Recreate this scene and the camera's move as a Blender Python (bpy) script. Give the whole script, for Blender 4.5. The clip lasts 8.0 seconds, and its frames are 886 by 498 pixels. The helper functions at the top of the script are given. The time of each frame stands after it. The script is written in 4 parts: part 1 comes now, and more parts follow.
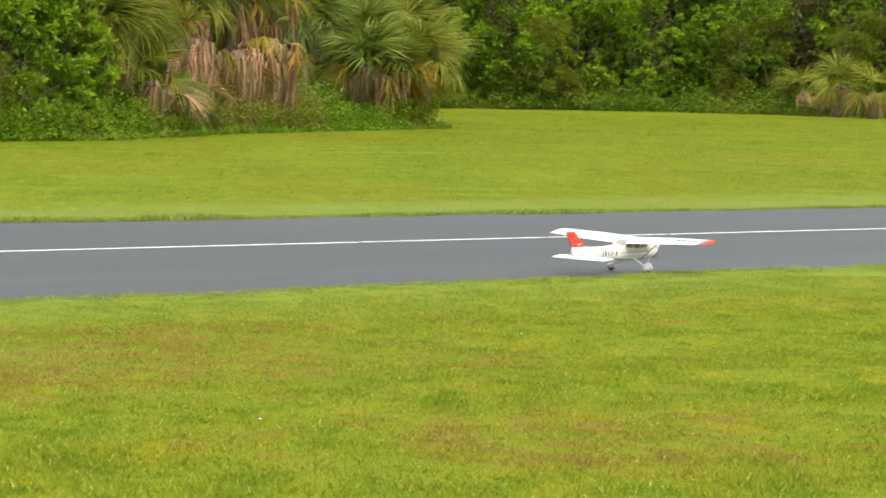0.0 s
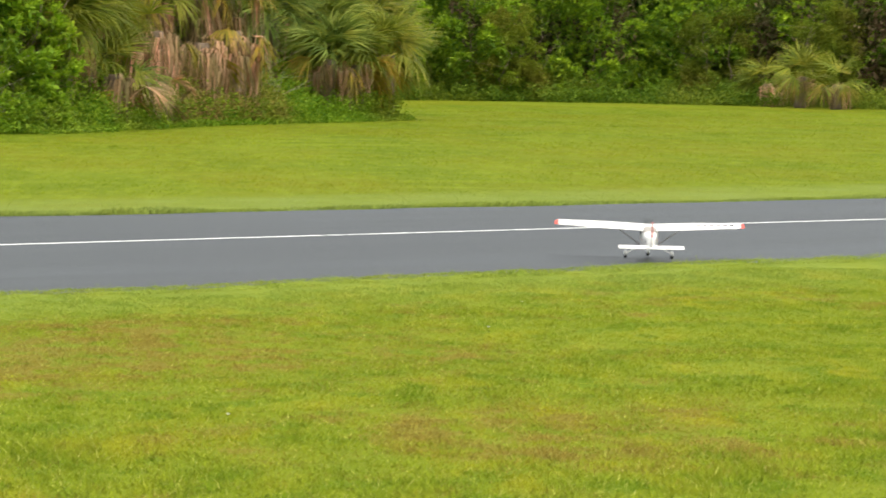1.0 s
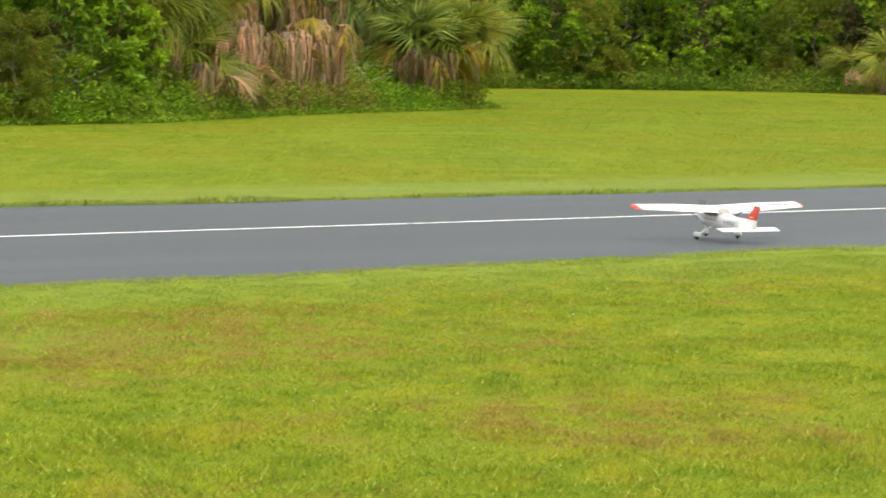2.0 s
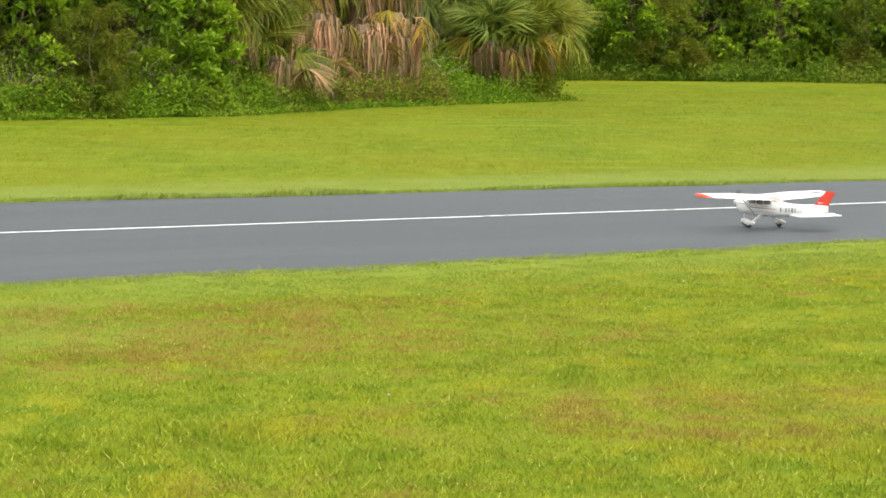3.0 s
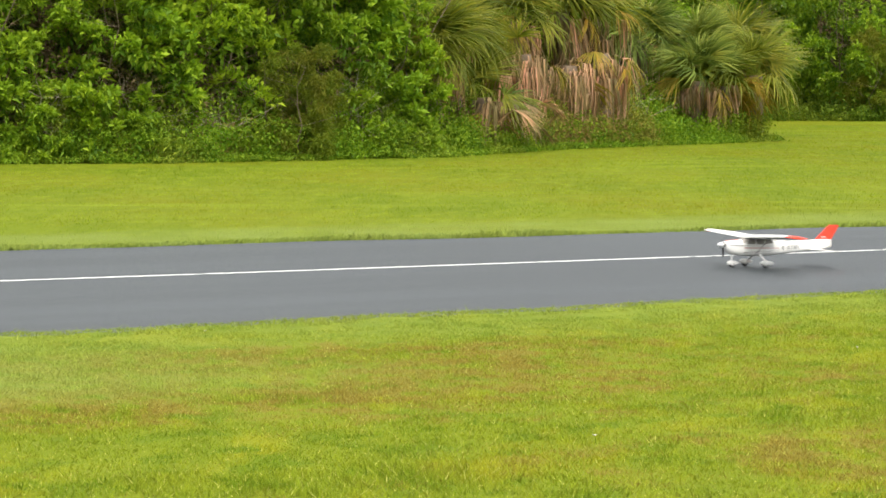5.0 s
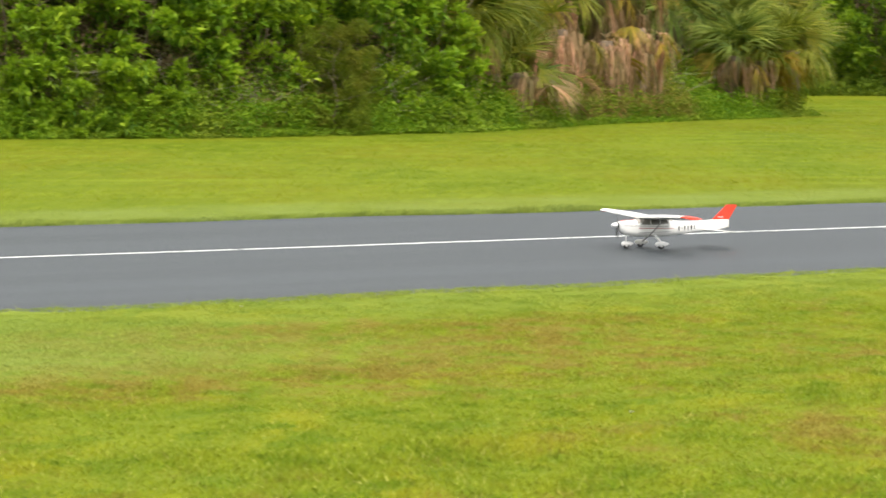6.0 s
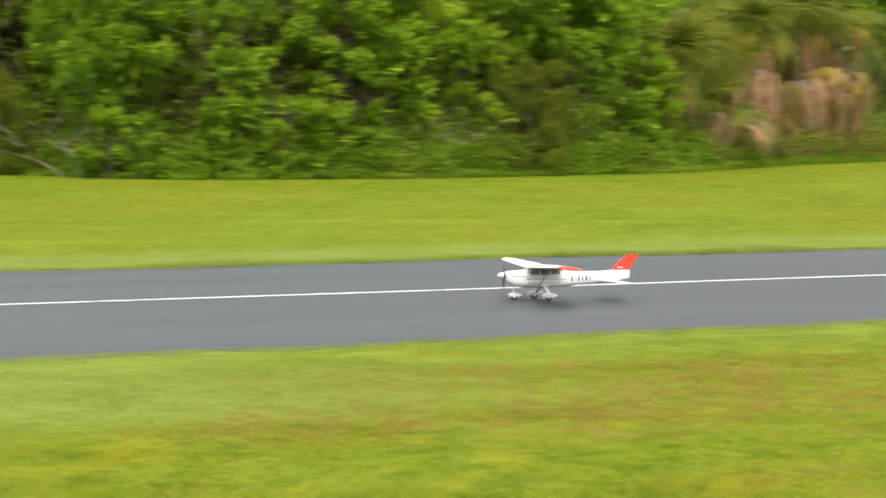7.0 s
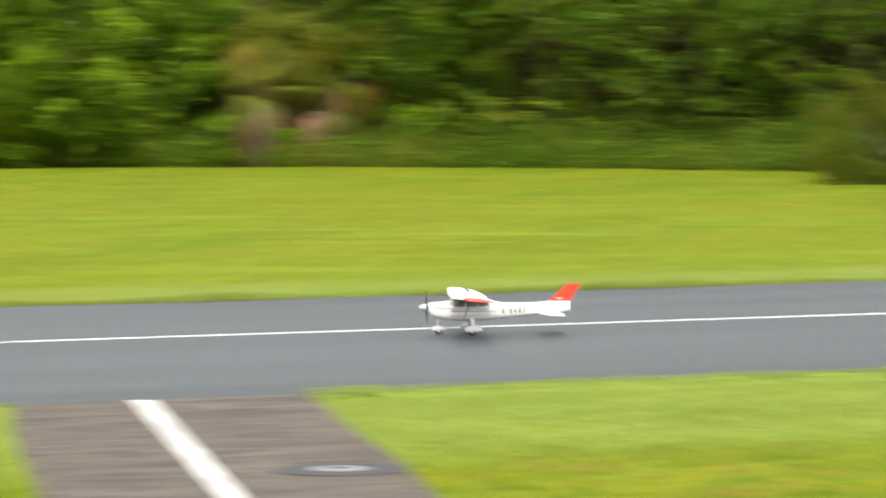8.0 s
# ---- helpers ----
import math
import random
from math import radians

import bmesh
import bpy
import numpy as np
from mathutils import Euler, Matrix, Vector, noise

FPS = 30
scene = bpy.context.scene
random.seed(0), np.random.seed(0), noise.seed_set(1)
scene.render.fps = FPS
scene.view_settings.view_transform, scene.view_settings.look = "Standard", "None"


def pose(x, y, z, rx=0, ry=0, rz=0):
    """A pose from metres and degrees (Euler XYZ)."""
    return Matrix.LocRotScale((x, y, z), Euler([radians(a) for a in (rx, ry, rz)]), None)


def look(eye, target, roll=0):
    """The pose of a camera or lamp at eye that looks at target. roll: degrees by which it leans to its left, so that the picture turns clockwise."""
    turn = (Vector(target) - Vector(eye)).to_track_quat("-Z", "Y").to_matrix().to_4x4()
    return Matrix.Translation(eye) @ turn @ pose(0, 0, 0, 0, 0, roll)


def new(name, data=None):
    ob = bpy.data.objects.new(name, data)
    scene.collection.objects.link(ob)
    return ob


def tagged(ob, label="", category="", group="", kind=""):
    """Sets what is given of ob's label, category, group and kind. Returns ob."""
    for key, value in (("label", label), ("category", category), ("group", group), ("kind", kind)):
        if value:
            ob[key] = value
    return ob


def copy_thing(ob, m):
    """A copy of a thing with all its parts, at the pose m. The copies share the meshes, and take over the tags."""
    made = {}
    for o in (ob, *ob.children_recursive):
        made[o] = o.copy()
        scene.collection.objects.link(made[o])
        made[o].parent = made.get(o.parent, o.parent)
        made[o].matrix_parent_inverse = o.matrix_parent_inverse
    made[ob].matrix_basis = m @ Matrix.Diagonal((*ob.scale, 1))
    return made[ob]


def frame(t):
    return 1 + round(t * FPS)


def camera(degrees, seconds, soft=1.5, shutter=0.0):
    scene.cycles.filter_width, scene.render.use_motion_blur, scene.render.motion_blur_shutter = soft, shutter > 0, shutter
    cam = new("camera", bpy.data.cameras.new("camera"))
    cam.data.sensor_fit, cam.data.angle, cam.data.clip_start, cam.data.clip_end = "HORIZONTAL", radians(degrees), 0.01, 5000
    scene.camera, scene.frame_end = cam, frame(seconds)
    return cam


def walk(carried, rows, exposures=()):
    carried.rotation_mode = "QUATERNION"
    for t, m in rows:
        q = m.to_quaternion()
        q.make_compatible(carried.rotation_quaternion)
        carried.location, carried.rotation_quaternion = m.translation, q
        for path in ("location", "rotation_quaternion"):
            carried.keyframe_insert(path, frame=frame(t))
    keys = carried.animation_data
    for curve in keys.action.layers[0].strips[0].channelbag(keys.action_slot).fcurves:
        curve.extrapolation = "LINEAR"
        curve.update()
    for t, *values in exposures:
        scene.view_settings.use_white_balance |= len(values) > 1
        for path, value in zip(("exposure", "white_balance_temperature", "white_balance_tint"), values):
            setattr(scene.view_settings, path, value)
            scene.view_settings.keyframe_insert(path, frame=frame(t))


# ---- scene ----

# ================================================================ camera
cam = camera(12.571, 8.0, soft=1.6, shutter=0.5)
walk(cam, [
    (0, pose(0.031, 0.0, 1.588, 87.131, -0.928, -40.420)),
    (0.5, pose(0.006, 0.0, 1.595, 87.160, -1.027, -41.156)),
    (0.7, pose(0.002, 0.0, 1.587, 87.094, -0.962, -41.358)),
    (1, pose(0.009, 0.0, 1.601, 87.016, -0.788, -40.948)),
    (1.5, pose(0.006, 0.0, 1.593, 86.965, -0.669, -40.436)),
    (2, pose(0.010, 0.0, 1.596, 86.839, -0.561, -39.743)),
    (2.1, pose(0.012, 0.0, 1.593, 86.820, -0.504, -39.569)),
    (2.2, pose(0.010, 0.0, 1.599, 86.835, -0.525, -39.448)),
    (3.3, pose(0.031, 0.0, 1.599, 86.695, -0.355, -38.513)),
    (3.5, pose(0.038, 0.0, 1.598, 86.745, -0.501, -38.570)),
    (4, pose(0.039, 0.0, 1.596, 86.879, -0.263, -38.159)),
    (4.5, pose(0.031, 0.0, 1.597, 87.367, -0.165, -36.296)),
    (4.7, pose(0.028, 0.0, 1.593, 87.395, -0.195, -35.785)),
    (5.8, pose(0.038, 0.0, 1.598, 87.033, -0.126, -35.625)),
    (6, pose(0.027, 0.0, 1.601, 86.932, -0.138, -35.196)),
    (6.5, pose(0.012, 0.0, 1.611, 87.204, -0.090, -34.262)),
    (6.9, pose(-0.005, 0.0, 1.604, 87.257, -0.322, -33.451)),
    (7, pose(-0.025, 0.0, 1.607, 87.500, -0.071, -32.446)),
    (7.1, pose(-0.014, 0.0, 1.607, 87.404, -0.278, -31.886)),
    (7.3, pose(-0.021, 0.0, 1.607, 87.678, 0.183, -29.325)),
    (7.5, pose(-0.021, 0.0, 1.607, 87.520, 0.373, -26.759)),
    (7.6, pose(-0.023, 0.0, 1.607, 87.468, 0.391, -25.462)),
    (7.7, pose(-0.023, 0.0, 1.607, 87.424, 0.481, -24.506)),
    (7.8, pose(-0.015, 0.0, 1.607, 87.478, 0.324, -23.392)),
    (7.9, pose(-0.021, 0.0, 1.607, 87.605, 0.531, -22.101)),
    (8, pose(-0.024, 0.0, 1.607, 87.690, 0.607, -20.093)),
], exposures=[(0.0, 0.50), (2.0, 0.52), (3.3, 0.62), (4.7, 0.64), (6.0, 0.60), (7.0, 0.58), (8.0, 0.72)])

# ================================================================ light
SUN_EL, SUN_AZ = 62.0, 190.0          # degrees; azimuth from +Y towards +X
world = bpy.data.worlds.new("sky")
scene.world = world
world.use_nodes = True
wn = world.node_tree
sky = wn.nodes.new("ShaderNodeTexSky")
sky.sky_type = "NISHITA"
sky.sun_disc = False
sky.sun_elevation = radians(SUN_EL)
sky.sun_rotation = radians(SUN_AZ)
sky.dust_density = 6.0
sky.ozone_density = 0.5
cloud = wn.nodes.new("ShaderNodeMix")      # a bright, thin, even cloud layer over the clear sky
cloud.data_type = "RGBA"
cloud.inputs[0].default_value = 0.75
cloud.inputs[7].default_value = (8.8, 8.8, 8.6, 1)
wn.links.new(sky.outputs["Color"], cloud.inputs[6])
wn.nodes["Background"].inputs["Strength"].default_value = 0.14
wn.links.new(cloud.outputs[2], wn.nodes["Background"].inputs["Color"])

sun = new("sun", bpy.data.lights.new("sun", "SUN"))
sun.data.energy = 1.62
sun.data.angle = radians(11)
sun.data.color = (1.0, 0.95, 0.86)
sd = Vector((math.sin(radians(SUN_AZ)) * math.cos(radians(SUN_EL)), math.cos(radians(SUN_AZ)) * math.cos(radians(SUN_EL)), math.sin(radians(SUN_EL))))
sun.matrix_world = look(sd * 200, (0, 0, 0))


# ================================================================ materials
def mat(name, c1, c2, scale=6.0, rough=0.7, metal=0.0, bump=0.0, detail=5.0, c3=None, scale2=0.6, island=0.0, lowhigh=(0.3, 0.7),
        translucent=0.0, obvar=0.0, spec=0.5, stretch=(1, 1, 1), fine=0.0):
    """Two colours mixed by fine noise, a third by broad noise, with variation from leaf to leaf and from thing to thing."""
    m = bpy.data.materials.new(name)
    m.use_nodes = True
    nt = m.node_tree
    N, L = nt.nodes, nt.links
    p = N["Principled BSDF"]
    geo = N.new("ShaderNodeNewGeometry")
    mp = N.new("ShaderNodeMapping")
    mp.inputs["Scale"].default_value = stretch
    tc = N.new("ShaderNodeTexCoord")
    L.new(tc.outputs["Object"], mp.inputs["Vector"])
    n1 = N.new("ShaderNodeTexNoise")
    n1.inputs["Scale"].default_value, n1.inputs["Detail"].default_value = scale, detail
    L.new(mp.outputs[0], n1.inputs["Vector"])
    mr = N.new("ShaderNodeMapRange")
    mr.inputs[1].default_value, mr.inputs[2].default_value = lowhigh
    L.new(n1.outputs["Fac"], mr.inputs[0])
    mix = N.new("ShaderNodeMix")
    mix.data_type = "RGBA"
    mix.inputs[6].default_value, mix.inputs[7].default_value = (*c1, 1), (*c2, 1)
    L.new(mr.outputs[0], mix.inputs[0])
    col = mix.outputs[2]
    if c3:
        n2 = N.new("ShaderNodeTexNoise")
        n2.inputs["Scale"].default_value, n2.inputs["Detail"].default_value = scale2, 3
        L.new(mp.outputs[0], n2.inputs["Vector"])
        mr2 = N.new("ShaderNodeMapRange")
        mr2.inputs[1].default_value, mr2.inputs[2].default_value = 0.42, 0.66
        L.new(n2.outputs["Fac"], mr2.inputs[0])
        mx = N.new("ShaderNodeMix")
        mx.data_type = "RGBA"
        mx.inputs[7].default_value = (*c3, 1)
        L.new(mr2.outputs[0], mx.inputs[0])
        L.new(col, mx.inputs[6])
        col = mx.outputs[2]
    for amount, out in ((island, geo.outputs["Random Per Island"]), (obvar, None)):
        if amount:
            if out is None:
                oi = N.new("ShaderNodeObjectInfo")
                out = oi.outputs["Random"]
            hs = N.new("ShaderNodeHueSaturation")
            v = N.new("ShaderNodeMapRange")
            v.inputs[3].default_value, v.inputs[4].default_value = 1 - amount, 1 + amount
            L.new(out, v.inputs[0])
            L.new(v.outputs[0], hs.inputs["Value"])
            h = N.new("ShaderNodeMapRange")
            h.inputs[3].default_value, h.inputs[4].default_value = 0.5 + amount * 0.05, 0.5 - amount * 0.05
            L.new(out, h.inputs[0])
            L.new(h.outputs[0], hs.inputs["Hue"])
            L.new(col, hs.inputs["Color"])
            col = hs.outputs[0]
    L.new(col, p.inputs["Base Color"])
    p.inputs["Roughness"].default_value, p.inputs["Metallic"].default_value = rough, metal
    p.inputs["Specular IOR Level"].default_value = spec
    if bump:
        b = N.new("ShaderNodeBump")
        b.inputs["Strength"].default_value, b.inputs["Distance"].default_value = bump, 0.01
        n3 = N.new("ShaderNodeTexNoise")
        n3.inputs["Scale"].default_value, n3.inputs["Detail"].default_value = fine or scale * 6, 4
        L.new(tc.outputs["Object"], n3.inputs["Vector"])
        L.new(n3.outputs["Fac"], b.inputs["Height"])
        L.new(b.outputs[0], p.inputs["Normal"])
    if translucent:
        tr = N.new("ShaderNodeBsdfTranslucent")
        L.new(col, tr.inputs["Color"])
        ms = N.new("ShaderNodeMixShader")
        ms.inputs[0].default_value = translucent
        L.new(p.outputs[0], ms.inputs[1])
        L.new(tr.outputs[0], ms.inputs[2])
        L.new(ms.outputs[0], N["Material Output"].inputs[0])
    return m


LEAF = mat("leaf_green", (0.091, 0.189, 0.010), (0.164, 0.287, 0.015), 3.0, 0.5, island=0.38, obvar=0.15, spec=0.18, translucent=0.38, c3=(0.205, 0.303, 0.018), scale2=0.9)
LEAF_TIP = mat("young_leaf", (0.222, 0.370, 0.016), (0.296, 0.422, 0.026), 2.0, 0.5, island=0.3, obvar=0.15, spec=0.18, translucent=0.4)
LEAF_DULL = mat("leaf_dull", (0.152, 0.215, 0.016), (0.215, 0.269, 0.022), 3.0, 0.6, island=0.3, obvar=0.12, spec=0.15, translucent=0.35, c3=(0.215, 0.215, 0.027), scale2=1.5)
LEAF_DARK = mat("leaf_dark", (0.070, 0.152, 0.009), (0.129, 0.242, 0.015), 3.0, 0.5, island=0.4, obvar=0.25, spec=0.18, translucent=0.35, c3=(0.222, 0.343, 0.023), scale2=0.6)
# a lower green than leaf_dark, painting deep shade into some far trees
LEAF_DEEP_SHADE = mat("leaf_deep_shade", (0.066, 0.131, 0.008), (0.123, 0.205, 0.014), 3.0, 0.5, island=0.45, obvar=0.2, spec=0.18, translucent=0.32, c3=(0.201, 0.262, 0.019), scale2=0.7)
# inner leaves coloured dark for the thicket's shade; the brown is dead leaf
LEAF_SHADE = mat("leaf_inner_shade", (0.047, 0.076, 0.012), (0.093, 0.102, 0.025), 3.0, 0.7, island=0.45, spec=0.12, translucent=0.3, c3=(0.162, 0.115, 0.060), scale2=0.9)
WEED = mat("weed_leaf", (0.127, 0.244, 0.012), (0.220, 0.355, 0.020), 2.0, 0.6, island=0.4, spec=0.15, translucent=0.35, c3=(0.228, 0.287, 0.029), scale2=0.5)
WEED_DARK = mat("weed_leaf_dark", (0.085, 0.165, 0.009), (0.150, 0.244, 0.018), 2.0, 0.6, island=0.4, spec=0.15, translucent=0.3, c3=(0.200, 0.250, 0.024), scale2=0.4)
DRY_STEM = mat("dry_stems", (0.15, 0.105, 0.060), (0.25, 0.185, 0.105), 3.0, 0.85, island=0.5, spec=0.1, translucent=0.2, c3=(0.13, 0.14, 0.03), scale2=0.8)
WEED_DRY = mat("weed_seed_heads", (0.26, 0.17, 0.06), (0.36, 0.27, 0.09), 2.0, 0.8, island=0.45, spec=0.1, translucent=0.3, c3=(0.26, 0.27, 0.04), scale2=0.9)
PALM = mat("palm_leaf", (0.116, 0.170, 0.016), (0.215, 0.260, 0.027), 4.0, 0.5, island=0.35, obvar=0.3, spec=0.15, translucent=0.35, c3=(0.305, 0.296, 0.040), scale2=1.2)
PALM_GREY = mat("palm_leaf_greyish", (0.144, 0.221, 0.043), (0.250, 0.328, 0.068), 4.0, 0.5, island=0.35, obvar=0.25, spec=0.15, translucent=0.35, c3=(0.317, 0.346, 0.057), scale2=1.2)
PALM_YELLOW = mat("palm_leaf_yellowing", (0.245, 0.238, 0.025), (0.396, 0.259, 0.036), 4.0, 0.55, island=0.35, obvar=0.35, spec=0.15, translucent=0.3)
DEAD = mat("dead_frond", (0.254, 0.164, 0.086), (0.492, 0.344, 0.197), 7.0, 0.85, island=0.5, obvar=0.4, spec=0.1, translucent=0.25, c3=(0.410, 0.271, 0.123), scale2=2.5)
BARK = mat("bark", (0.12, 0.085, 0.055), (0.24, 0.18, 0.12), 14, 0.9, bump=0.6, stretch=(1, 1, 0.3))
TWIG = mat("bare_twig", (0.259, 0.209, 0.144), (0.403, 0.346, 0.259), 10, 0.85)
WHITE = mat("white_foam", (0.86, 0.85, 0.82), (0.90, 0.89, 0.86), 18, 0.45, bump=0.03, c3=(0.84, 0.82, 0.76), scale2=3)
RED = mat("red_paint", (0.75, 0.05, 0.025), (0.82, 0.07, 0.03), 20, 0.4)
STRIPE = mat("dark_red_stripe", (0.46, 0.09, 0.07), (0.52, 0.12, 0.09), 30, 0.45)
GREYST = mat("grey_stripe", (0.28, 0.25, 0.25), (0.36, 0.33, 0.32), 30, 0.5)
BLACK = mat("black_plastic", (0.03, 0.03, 0.03), (0.05, 0.05, 0.05), 30, 0.5)
MARK = mat("dark_marking", (0.09, 0.09, 0.095), (0.13, 0.13, 0.135), 30, 0.5)
RUBBER = mat("tyre_rubber", (0.02, 0.02, 0.02), (0.035, 0.035, 0.035), 60, 0.85)
STRUTM = mat("dark_strut", (0.34, 0.31, 0.30), (0.42, 0.39, 0.38), 30, 0.5)
WINDOW = mat("cabin_window", (0.27, 0.25, 0.22), (0.44, 0.41, 0.37), 9, 0.12)
CHROME = mat("spinner_metal", (0.75, 0.75, 0.75), (0.85, 0.85, 0.85), 20, 0.3)
PVC = mat("white_pvc", (0.42, 0.43, 0.41), (0.52, 0.53, 0.50), 12, 0.6, c3=(0.36, 0.36, 0.34), scale2=3)
LINE = mat("line_paint", (0.70, 0.70, 0.68), (0.86, 0.86, 0.84), 3.0, 0.8, bump=0.2, fine=90)
WORN_LINE = mat("worn_stripe_paint", (0.54, 0.54, 0.51), (0.66, 0.66, 0.63), 2.2, 0.85, bump=0.3, fine=70, c3=(0.46, 0.45, 0.42), scale2=1.5)
SEAM = mat("hinge_line", (0.55, 0.54, 0.53), (0.62, 0.61, 0.60), 30, 0.6)
FLOWER = mat("petal", (0.8, 0.78, 0.65), (0.85, 0.83, 0.75), 10, 0.7)


def asphalt(name, a, b, rough):
    m = mat(name, a, b, 0.9, rough, bump=0.35, fine=140, stretch=(0.15, 1.2, 1), c3=tuple(v * 1.25 for v in b), scale2=0.5, spec=0.2)
    return m


ASPHALT = asphalt("asphalt", (0.029, 0.035, 0.038), (0.042, 0.050, 0.054), 0.5)
CONCRETE = mat("old_concrete", (0.083, 0.068, 0.055), (0.154, 0.129, 0.106), 1.3, 0.9, spec=0.2, bump=0.4, fine=60, c3=(0.072, 0.057, 0.048), scale2=2.6, stretch=(1, 2.2, 1))
IRON = mat("cast_iron", (0.045, 0.045, 0.046), (0.08, 0.08, 0.08), 20, 0.8, spec=0.15)
STEEL = mat("worn_steel", (0.20, 0.20, 0.20), (0.30, 0.30, 0.29), 20, 0.75, metal=0.2, spec=0.2)


def grass_mat(name, island):
    """Mown lawn: fresh green, yellow green and straw brown in drifts, set by place."""
    m = bpy.data.materials.new(name)
    m.use_nodes = True
    nt = m.node_tree
    N, L = nt.nodes, nt.links
    p = N["Principled BSDF"]
    p.inputs["Roughness"].default_value = 0.9
    p.inputs["Specular IOR Level"].default_value = 0.03
    tc = N.new("ShaderNodeTexCoord")

    turn = N.new("ShaderNodeMapping")
    turn.inputs["Rotation"].default_value = (0, 0, radians(36))
    L.new(tc.outputs["Object"], turn.inputs["Vector"])

    def noise(scale, lo, hi, detail=4, stretch=(1, 1, 1)):
        mp = N.new("ShaderNodeMapping")
        mp.inputs["Scale"].default_value = stretch
        L.new(turn.outputs[0], mp.inputs["Vector"])
        n = N.new("ShaderNodeTexNoise")
        n.inputs["Scale"].default_value, n.inputs["Detail"].default_value = scale, detail
        L.new(mp.outputs[0], n.inputs["Vector"])
        r = N.new("ShaderNodeMapRange")
        r.inputs[1].default_value, r.inputs[2].default_value = lo, hi
        L.new(n.outputs["Fac"], r.inputs[0])
        return r.outputs[0]

    def blend(fac, a, b):
        mx = N.new("ShaderNodeMix")
        mx.data_type = "RGBA"
        L.new(fac, mx.inputs[0])
        for i, c in ((6, a), (7, b)):
            if isinstance(c, tuple):
                mx.inputs[i].default_value = (*c, 1)
            else:
                L.new(c, mx.inputs[i])
        return mx.outputs[2]

    def times(a, b):
        k = N.new("ShaderNodeMath")
        k.operation = "MULTIPLY"
        L.new(a, k.inputs[0])
        L.new(b, k.inputs[1])
        return k.outputs[0]

    sep = N.new("ShaderNodeSeparateXYZ")
    L.new(tc.outputs["Object"], sep.inputs[0])

    def band(axis, a, b):
        r = N.new("ShaderNodeMapRange")
        r.interpolation_type = "SMOOTHSTEP"
        r.inputs[1].default_value, r.inputs[2].default_value = a, b
        L.new(sep.outputs[axis], r.inputs[0])
        return r.outputs[0]

    geo = N.new("ShaderNodeNewGeometry")
    near = band(1, 26.0, 24.0)
    if island:
        rnd = geo.outputs["Random Per Island"]
    else:
        rnd = noise(60, 0.3, 0.7)

    def some(fac, share):
        """Lets only part of the blades take a tint, more of them where fac is high."""
        k = N.new("ShaderNodeMath")
        k.operation = "SUBTRACT"
        L.new(fac, k.inputs[0])
        sc = N.new("ShaderNodeMath")
        sc.operation = "MULTIPLY"
        sc.inputs[1].default_value = share
        L.new(rnd, sc.inputs[0])
        L.new(sc.outputs[0], k.inputs[1])
        r = N.new("ShaderNodeMapRange")
        r.inputs[1].default_value, r.inputs[2].default_value = 0.0, 0.25
        L.new(k.outputs[0], r.inputs[0])
        return r.outputs[0]

    turf = (1.6, 0.45, 1)                 # tufts and runners lie along the mower's way
    col = blend(noise(2.2, 0.3, 0.7, 6, turf), GRASS_A, GRASS_B)
    col = blend(times(near, some(noise(1.1, 0.46, 0.76, 5, turf), 0.7)), col, GRASS_Y)
    col = blend(times(near, some(noise(3.2, 0.46, 0.68, 6, (1.0, 0.6, 1)), 0.7)), col, GRASS_G)
    # a worn, brown drift on the near side, between the pilot side and the runway
    worn = times(times(band(1, 14.2, 15.6), band(1, 19.4, 18.2)), times(band(0, 7.5, 9.5), band(0, 15.5, 12.5)))
    col = blend(some(times(worn, times(noise(5.0, 0.33, 0.64, 8, (1.0, 0.6, 1)), noise(0.8, 0.20, 0.56, 5, turf))), 0.55), col, GRASS_BR)
    # a second, smaller one, with yellowing turf round it
    patch = times(times(times(band(1, 10.2, 12.2), band(1, 14.0, 12.2)), times(band(0, 8.4, 10.4), band(0, 14.4, 11.2))), noise(0.9, 0.30, 0.62, 5, turf))
    col = blend(some(times(patch, noise(1.6, 0.25, 0.6, 5, turf)), 0.6), col, (0.265, 0.255, 0.012))
    col = blend(some(times(patch, noise(3.4, 0.34, 0.60, 8, (1.0, 0.6, 1))), 0.45), col, GRASS_BR)
    col = blend(times(near, some(times(noise(3.0, 0.43, 0.70, 6, (1.1, 0.7, 1)), noise(0.35, 0.38, 0.62)), 0.8)), col, GRASS_BR)
    # dry straw-pale blades, one here and there
    straw = N.new("ShaderNodeMapRange")
    straw.inputs[1].default_value, straw.inputs[2].default_value = 0.95, 0.97
    L.new(rnd, straw.inputs[0])
    col = blend(times(near, straw.outputs[0]), col, GRASS_S)
    # broad drifts of drier and of fresher turf over the far field, and thin mower tracks
    far = band(1, 24.0, 26.0)
    deep = (1.2, 0.22, 1)
    col = blend(times(far, noise(0.5, 0.36, 0.60, 7, deep)), col, GRASS_F)
    col = blend(times(far, noise(0.42, 0.42, 0.62, 6, (0.9, 0.30, 1))), col, GRASS_D)
    col = blend(times(far, noise(2.4, 0.50, 0.80, 8, deep)), col, (0.125, 0.182, 0.008))
    col = blend(times(far, noise(3.6, 0.50, 0.76, 8, deep)), col, GRASS_L)
    col = blend(times(far, noise(0.8, 0.56, 0.74, 5, (0.25, 0.9, 1))), col, GRASS_L)
    edge = times(band(1, 27.6, 28.4), band(1, 32.4, 31.0))
    edge2 = times(band(1, 17.6, 20.6), band(1, 22.4, 22.0))
